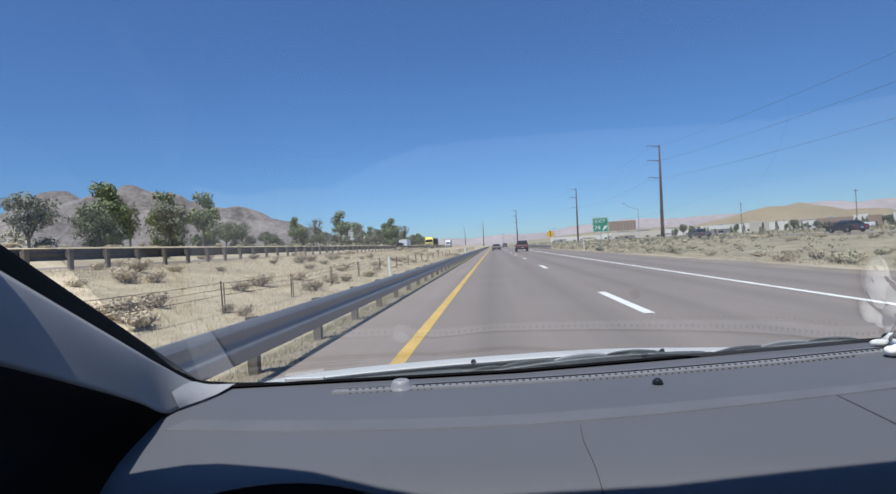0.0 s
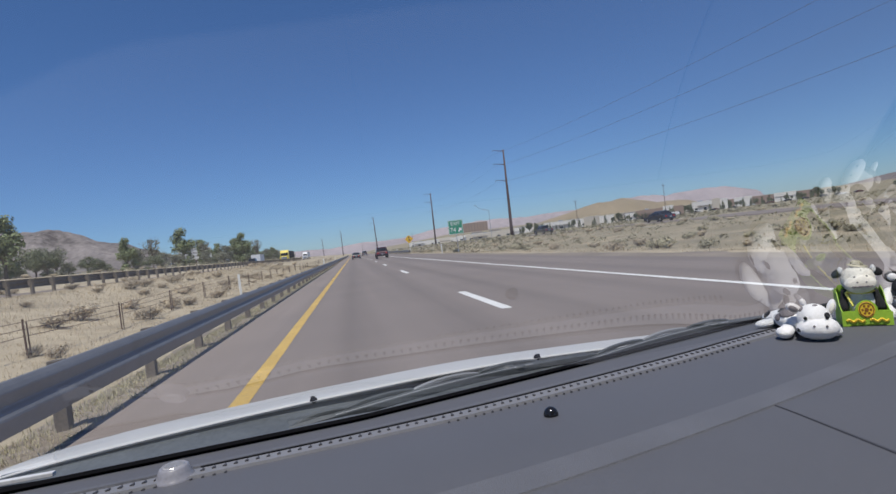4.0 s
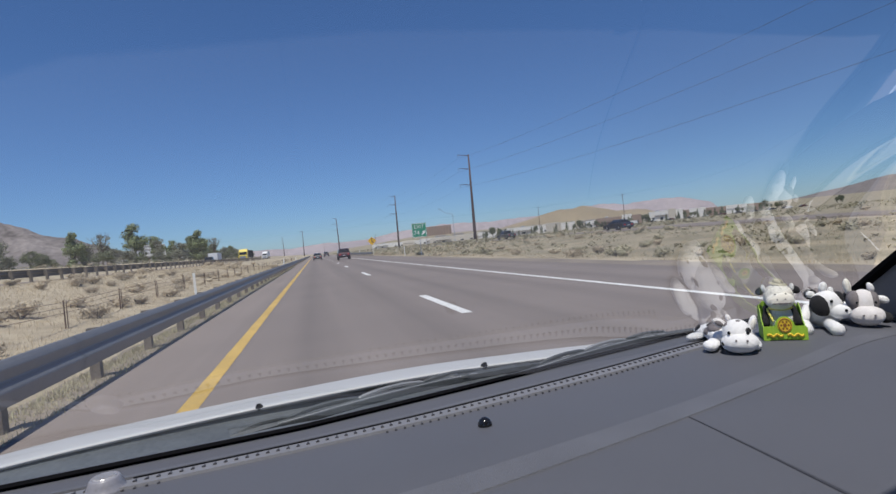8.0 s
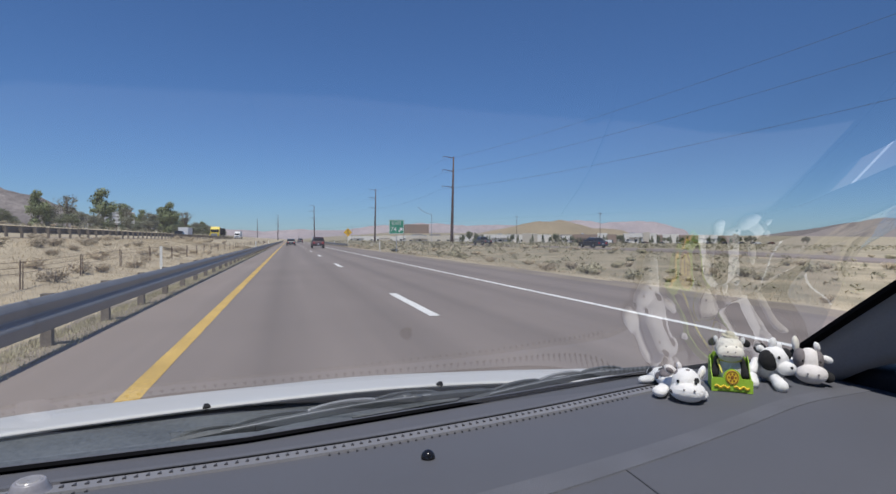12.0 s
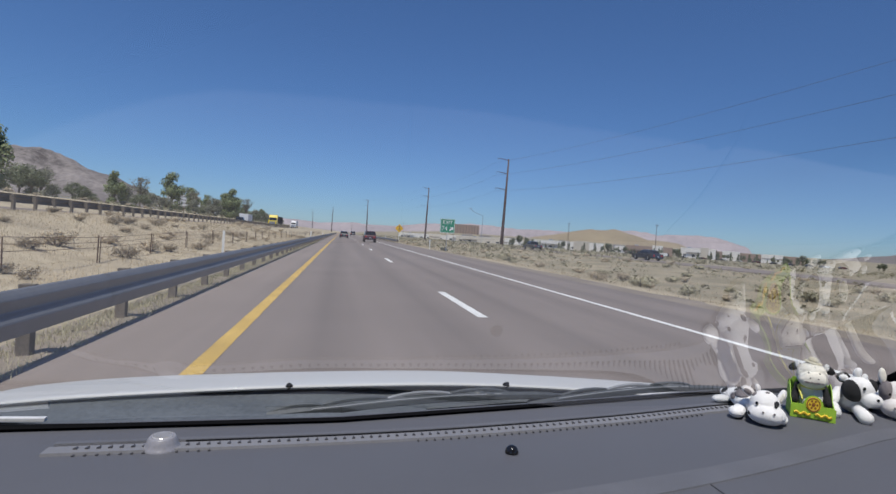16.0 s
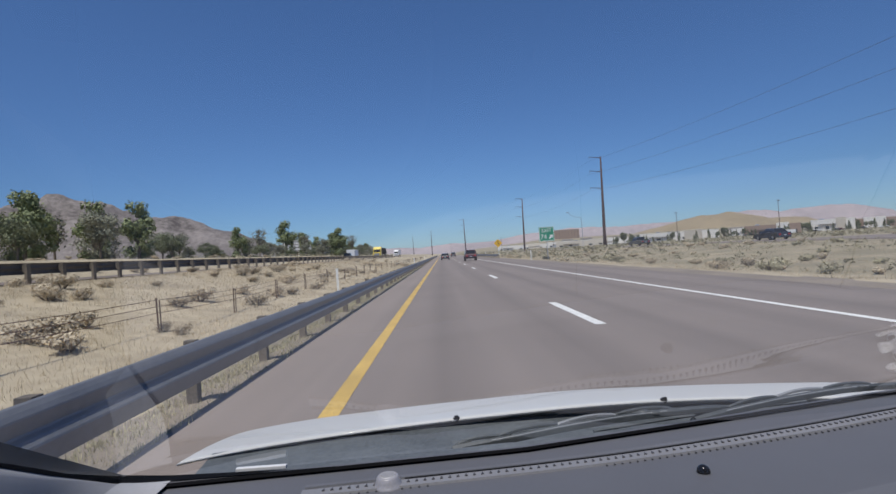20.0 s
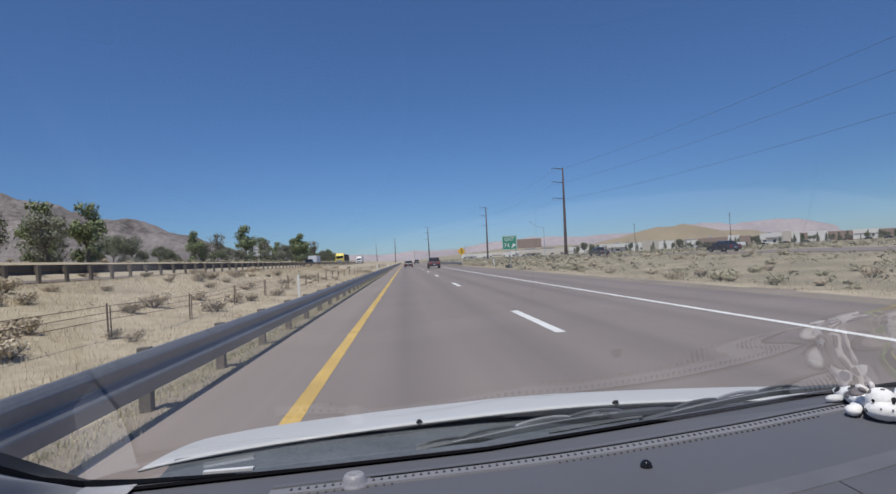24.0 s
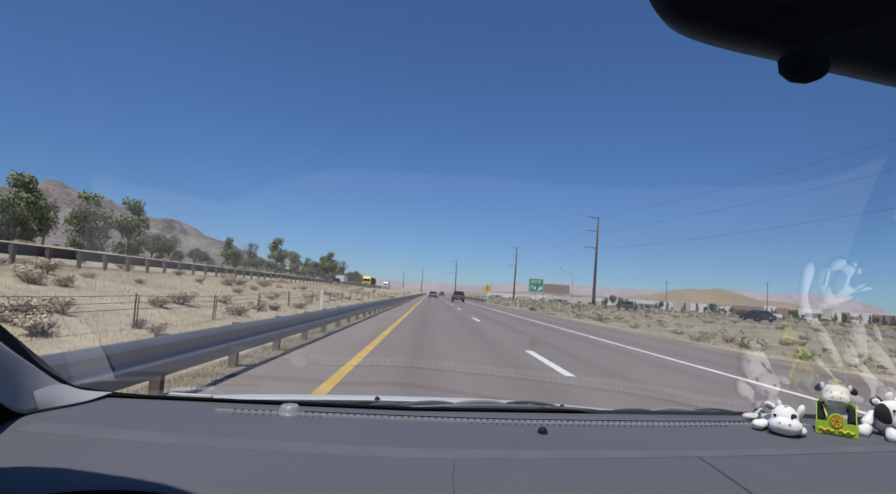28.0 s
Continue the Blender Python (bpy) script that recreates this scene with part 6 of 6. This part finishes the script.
evergreen = juniper(5.0, 31)
for k in range(70):
    y = 285 + 60 * rnd.random()
    x = 108 + 3.1 * k + rnd.uniform(-5, 5)
    m = pose(x, y, ground_z(x, y), 0, 0, rnd.uniform(0, 360))
    s = rnd.uniform(0.45, 1.25)
    if k == 0:
        evergreen.matrix_world = m
        evergreen.scale = (s, s, s)
    else:
        copy_thing(evergreen, m).scale = (s * 1.1, s * 1.1, s)

small_tree = tree("street_tree", "small dark green tree among the shop buildings", 5, 2.0, "leaf_dark", 9)
first = True
for k in range(110):
    y = rnd.uniform(300, 640)
    x = 105 + (y - 330) * 0.35 + rnd.uniform(0, 330)
    m = pose(x, y, ground_z(x, y), 0, 0, rnd.uniform(0, 360))
    s = rnd.uniform(0.7, 1.5)
    if first:
        small_tree.matrix_world, first = m, False
        small_tree.scale = (s, s, s)
    else:
        copy_thing(small_tree, m).scale = (s, s, s)


def shrub(name, label, mat, seed, r=0.5):
    rnd_ = random.Random(seed)
    t = thing(name, label, "shrub", group="shrubs in the dry grass")
    bm = bmesh.new()
    for k in range(9):
        a = rnd_.uniform(0, 6.28)
        rod(bm, (0, 0, -0.05), (math.cos(a) * r * 0.7, math.sin(a) * r * 0.7, r * rnd_.uniform(0.5, 1.0)), 0.018, 0.006, 5)
    part("stems", bm, "twig", t)
    bm = bmesh.new()
    for k in range(8):
        a, w = rnd_.uniform(0, 6.28), rnd_.uniform(0, r * 0.75)
        leaf_cloud(bm, (math.cos(a) * w, math.sin(a) * w, r * rnd_.uniform(0.35, 0.75)), (r * 0.44, r * 0.44, r * 0.36), 150, 0.030, rnd_)
    part("foliage", bm, mat, t)
    return t


bushes = [shrub("sagebrush", "dry brown sagebrush in tan grass", "sage", 21), shrub("sagebrush", "grey-green sagebrush on sandy soil", "sage_green", 22, 0.42), shrub("sagebrush", "low brown tumbleweed in tan grass", "sage", 23, 0.36)]
placed = [False] * 3
for k in range(360):
    if k < 180:
        y = 6 + 110 * rnd.random() ** 1.5
        x = rnd.uniform(-16.4, -5.6) if k < 98 else rnd.uniform(-52, -32)
    else:
        y = 8 + 150 * rnd.random() ** 1.3
        x = 13.4 + 40 * rnd.random() ** 1.9
        if abs(x - ramp_x(y)) < 5:
            x += 9
    j = rnd.choice((0, 0, 2)) if x < 0 else rnd.choice((0, 1, 1, 2))
    s = rnd.uniform(0.55, 1.5)
    m = pose(x, y, ground_z(x, y) - 0.03, 0, 0, rnd.uniform(0, 360))
    if not placed[j]:
        placed[j] = True
        bushes[j].matrix_world = m
        bushes[j].scale = (s, s, s * 0.85)
    else:
        copy_thing(bushes[j], m).scale = (s, s, s * 0.85)

# far scrub and dry grass, too many to count
vs, fs = [], []


def blade_tuft(x, y, z, h, w, n, rnd_, spread):
    for _ in range(n):
        a = rnd_.uniform(0, 6.28)
        ox, oy = rnd_.gauss(0, spread), rnd_.gauss(0, spread)
        lean = rnd_.uniform(0.1, 0.7) * h
        k = len(vs)
        dx, dy = math.cos(a), math.sin(a)
        vs.append((x + ox - dy * w, y + oy + dx * w, z))
        vs.append((x + ox + dy * w, y + oy - dx * w, z))
        vs.append((x + ox + dx * lean, y + oy + dy * lean, z + h * rnd_.uniform(0.6, 1.1)))
        fs.append((k, k + 1, k + 2))


for _ in range(15000):
    y = 4 + 95 * rnd.random() ** 1.7
    x = -3.3 - 13.6 * rnd.random() ** 0.9
    blade_tuft(x, y, ground_z(x, y) - 0.02, rnd.uniform(0.06, 0.20), 0.0035 + 0.00018 * y, 7, rnd, 0.13)
for _ in range(16000):
    y = 4 + 130 * rnd.random() ** 1.5
    x = 11.6 + 30 * rnd.random() ** 1.3
    blade_tuft(x, y, ground_z(x, y) - 0.02, rnd.uniform(0.05, 0.16), 0.004 + 0.00016 * y, 6, rnd, 0.14)
me = bpy.data.meshes.new("dry_grass")
me.from_pydata(vs, [], fs)
me.materials.append(M["straw"])
tagged(new("dry_grass", me), "dry straw-coloured grass tufts over the verge", "grass", kind="stuff")

vs, fs = [], []
for _ in range(9000):
    y = -2 + 75 * rnd.random() ** 1.4
    x = -2.46 - 0.62 * rnd.random()
    blade_tuft(x, y, -0.05, rnd.uniform(0.03, 0.11), 0.0035 + 0.0001 * y, 5, rnd, 0.04)
for _ in range(1500):
    y = -2 + 75 * rnd.random() ** 1.2
    x = -2.43 + 0.07 * noise.noise((y * 1.4, 0, 3)) + rnd.gauss(0, 0.02)
    blade_tuft(x, y, -0.03, rnd.uniform(0.04, 0.10), 0.006, 5, rnd, 0.03)
me = bpy.data.meshes.new("verge_grass")
me.from_pydata(vs, [], fs)
me.materials.append(M["verge_grass"])
tagged(new("verge_grass", me), "short pale green grass under the guardrail", "grass", kind="stuff")

vs, fs = [], []
for i in range(5900):
    if i < 700:
        y = 12 + 110 * rnd.random() ** 1.2
        x = 12.6 + 26 * rnd.random() ** 0.8
    elif rnd.random() < 0.45:
        y = 90 + 420 * rnd.random() ** 1.3
        x = -32 - 160 * rnd.random()
    else:
        y = 70 + 420 * rnd.random() ** 1.2
        x = 15 + 200 * rnd.random() ** 1.2
        if abs(x - ramp_x(y)) < 4.5:
            continue
    z, r = ground_z(x, y), rnd.uniform(0.25, 0.75) if i >= 700 else rnd.uniform(0.10, 0.30)
    for _ in range(16):
        a, e = rnd.uniform(0, 6.28), rnd.uniform(0, 1.4)
        px, py, pz = x + r * math.cos(a) * math.cos(e), y + r * math.sin(a) * math.cos(e), z + r * 0.9 * math.sin(e)
        s = r * 0.5
        k = len(vs)
        for _ in range(3):
            vs.append((px + rnd.uniform(-s, s), py + rnd.uniform(-s, s), pz + rnd.uniform(-s * 0.5, s)))
        fs.append((k, k + 1, k + 2))
me = bpy.data.meshes.new("far_scrub")
me.from_pydata(vs, [], fs)
me.materials.append(M["sage_green"])
tagged(new("far_scrub", me), "distant sagebrush scattered over the dry land", "shrubs", kind="stuff")


# ---------------------------------------------------------------- town
def building(at, turn, w, d, h, wall, label, parapet=True, bays=6, pitched=False, storeys=1):
    b = thing("building", label, "building", pose(*at, 0, 0, turn), "buildings of the town")
    bm = bmesh.new()
    box(bm, -w / 2, w / 2, 0, d, -1.5, h)
    body = part("wall", bm, wall, b)
    bm = bmesh.new()
    if pitched:
        loft(bm, [[(x, -0.5, h), (x, d / 2, h + d * 0.2), (x, d + 0.5, h), (x, d / 2, h - 0.05)] for x in (-w / 2 - 0.5, w / 2 + 0.5)], close=True, cap=True)
        part("roof", bm, "roofing", b)
    else:
        box(bm, -w / 2 + 0.3, w / 2 - 0.3, 0.3, d - 0.3, h - 0.1, h + 0.1)
        part("roof", bm, "roofing", b)
        for x0, x1, y0, y1 in ((-w / 2, w / 2, -0.004, 0.3), (-w / 2, w / 2, d - 0.3, d), (-w / 2, -w / 2 + 0.3, 0.3, d - 0.3), (w / 2 - 0.3, w / 2, 0.3, d - 0.3)):
            bm = bmesh.new()
            box(bm, x0, x1, y0, y1, h + 0.004, h + 0.7)
            part("parapet", bm, wall, b)
        bm = bmesh.new()
        box(bm, -w * 0.3, -w * 0.3 + 2.4, d * 0.4, d * 0.4 + 2.0, h + 0.1, h + 1.5, 0.05)
        part("roof_unit", bm, "lamp_metal", b)
    step = w / bays
    sh = h / storeys
    for s in range(storeys):
        bm = bmesh.new()
        box(bm, -step * 0.17, step * 0.17, -0.06, 0.05, 1.0, max(2.1, sh * 0.46))
        first_pane = None
        for k in range(bays):
            if storeys == 1 and k % 3 == 2:
                continue
            m = Matrix.Translation((-w / 2 + step * (k + 0.5), 0, s * sh))
            if first_pane is None:
                first_pane = part("window", bm, "shop_window", body)
                first_pane.matrix_local = m
            else:
                share(first_pane, body, m)
    if parapet:
        for k in range(max(1, bays // 4)):
            x = -w / 2 + step * (4 * k + 1.5)
            bm = bmesh.new()
            box(bm, x - step * 0.8, x + step * 0.8, -0.9, -0.05, sh * 0.60, sh * 0.66)
            part("awning", bm, "roofing", b)
        bm = bmesh.new()
        box(bm, w * 0.08, w * 0.30, -0.5, 1.5, 0.0, h + 1.5, 0.05)
        part("entrance_front", bm, "stucco_white" if wall != "stucco_white" else "stucco", b)


TOWN = [(150, 330, -28, 46, 22, 7, "stucco_white", 6), (205, 322, -32, 30, 18, 8, "stucco_brown", 5), (240, 318, -36, 22, 16, 9, "stucco_white", 4), (128, 420, -18, 70, 24, 6, "stucco", 9),
        (200, 440, -22, 60, 26, 7, "stucco", 8), (268, 430, -28, 48, 24, 8, "stucco_white", 6), (320, 400, -34, 60, 28, 9, "stucco_brown", 7), (150, 540, -12, 80, 30, 8, "stucco_white", 10),
        (245, 560, -18, 70, 28, 9, "stucco", 8), (340, 540, -24, 80, 30, 8, "stucco", 9), (420, 470, -35, 90, 40, 10, "stucco_brown", 8), (95, 600, -6, 60, 24, 7, "stucco_white", 8)]
for x, y, turn, w, d, h, wall, bays in TOWN:
    word = {"stucco": "tan stucco", "stucco_white": "white stucco", "stucco_brown": "brown stucco"}[wall]
    building((x, y, ground_z(x, y)), turn, w, d, h * 0.72, wall, f"low {word} shop building with dark windows", True, bays)
building((215, 900, ground_z(215, 900)), -10, 46, 24, 15, "stucco_brown", "tall brown tower block above the shops", False, 9, False, 5)
for k in range(16):
    x, y = 175 + 26 * k + rnd.uniform(-6, 6), 690 + rnd.uniform(-30, 40)
    building((x, y, ground_z(x, y) + 0.3), -14, 15, 10, 5.5, "stucco", "small tan house with pitched roof on the slope", False, 3, True)
for k, (x, y) in enumerate(((-58, 205), (-70, 236), (-62, 262), (-88, 190))):
    building((x, y, ground_z(x, y)), 24, 13, 8, 3.2, "stucco_white", "low white house among the trees", False, 3, True)
far = thing("parked_van", "white van parked by the shops", "van", pose(196, 292, ground_z(196, 292), 0, 0, 60))
bm = bmesh.new()
box(bm, -1, 1, -2.6, 2.6, 0.4, 2.3, 0.15)
part("body", bm, "box_white", far)
for x in (-0.95, 0.95):
    for y in (-1.7, 1.7):
        wheel(far, x, y, 0.36, 0.24)
colours = ["car_grey", "car_black", "box_white", "car_blue", "car_red"]
for k in range(26):
    x, y = 176 + 6.2 * k + rnd.uniform(-1, 1), 300 - 0.6 * k + (8 if k % 2 else 0)
    v = thing("parked_car", "parked car on the shop forecourt", "car", pose(x, y, ground_z(x, y), 0, 0, rnd.choice((60, 240))), "parked cars by the shops")
    bm = bmesh.new()
    prof = [(-2.2, 0.3), (-2.2, 0.9), (-1.3, 1.0), (-0.9, 1.45), (0.7, 1.45), (1.3, 0.98), (2.1, 0.8), (2.2, 0.35)]
    loft(bm, [[(sx, yy, zz) for yy, zz in prof] for sx in (-0.88, 0.88)], close=True, cap=True)
    part("body", bm, colours[k % 5], v)
    for sx in (-0.8, 0.8):
        for yy in (-1.35, 1.35):
            bm = bmesh.new()
            rod(bm, (sx - 0.1, yy, 0.32), (sx + 0.1, yy, 0.32), 0.32, 0.32, 10)
            part("wheel", bm, "tyre", v)
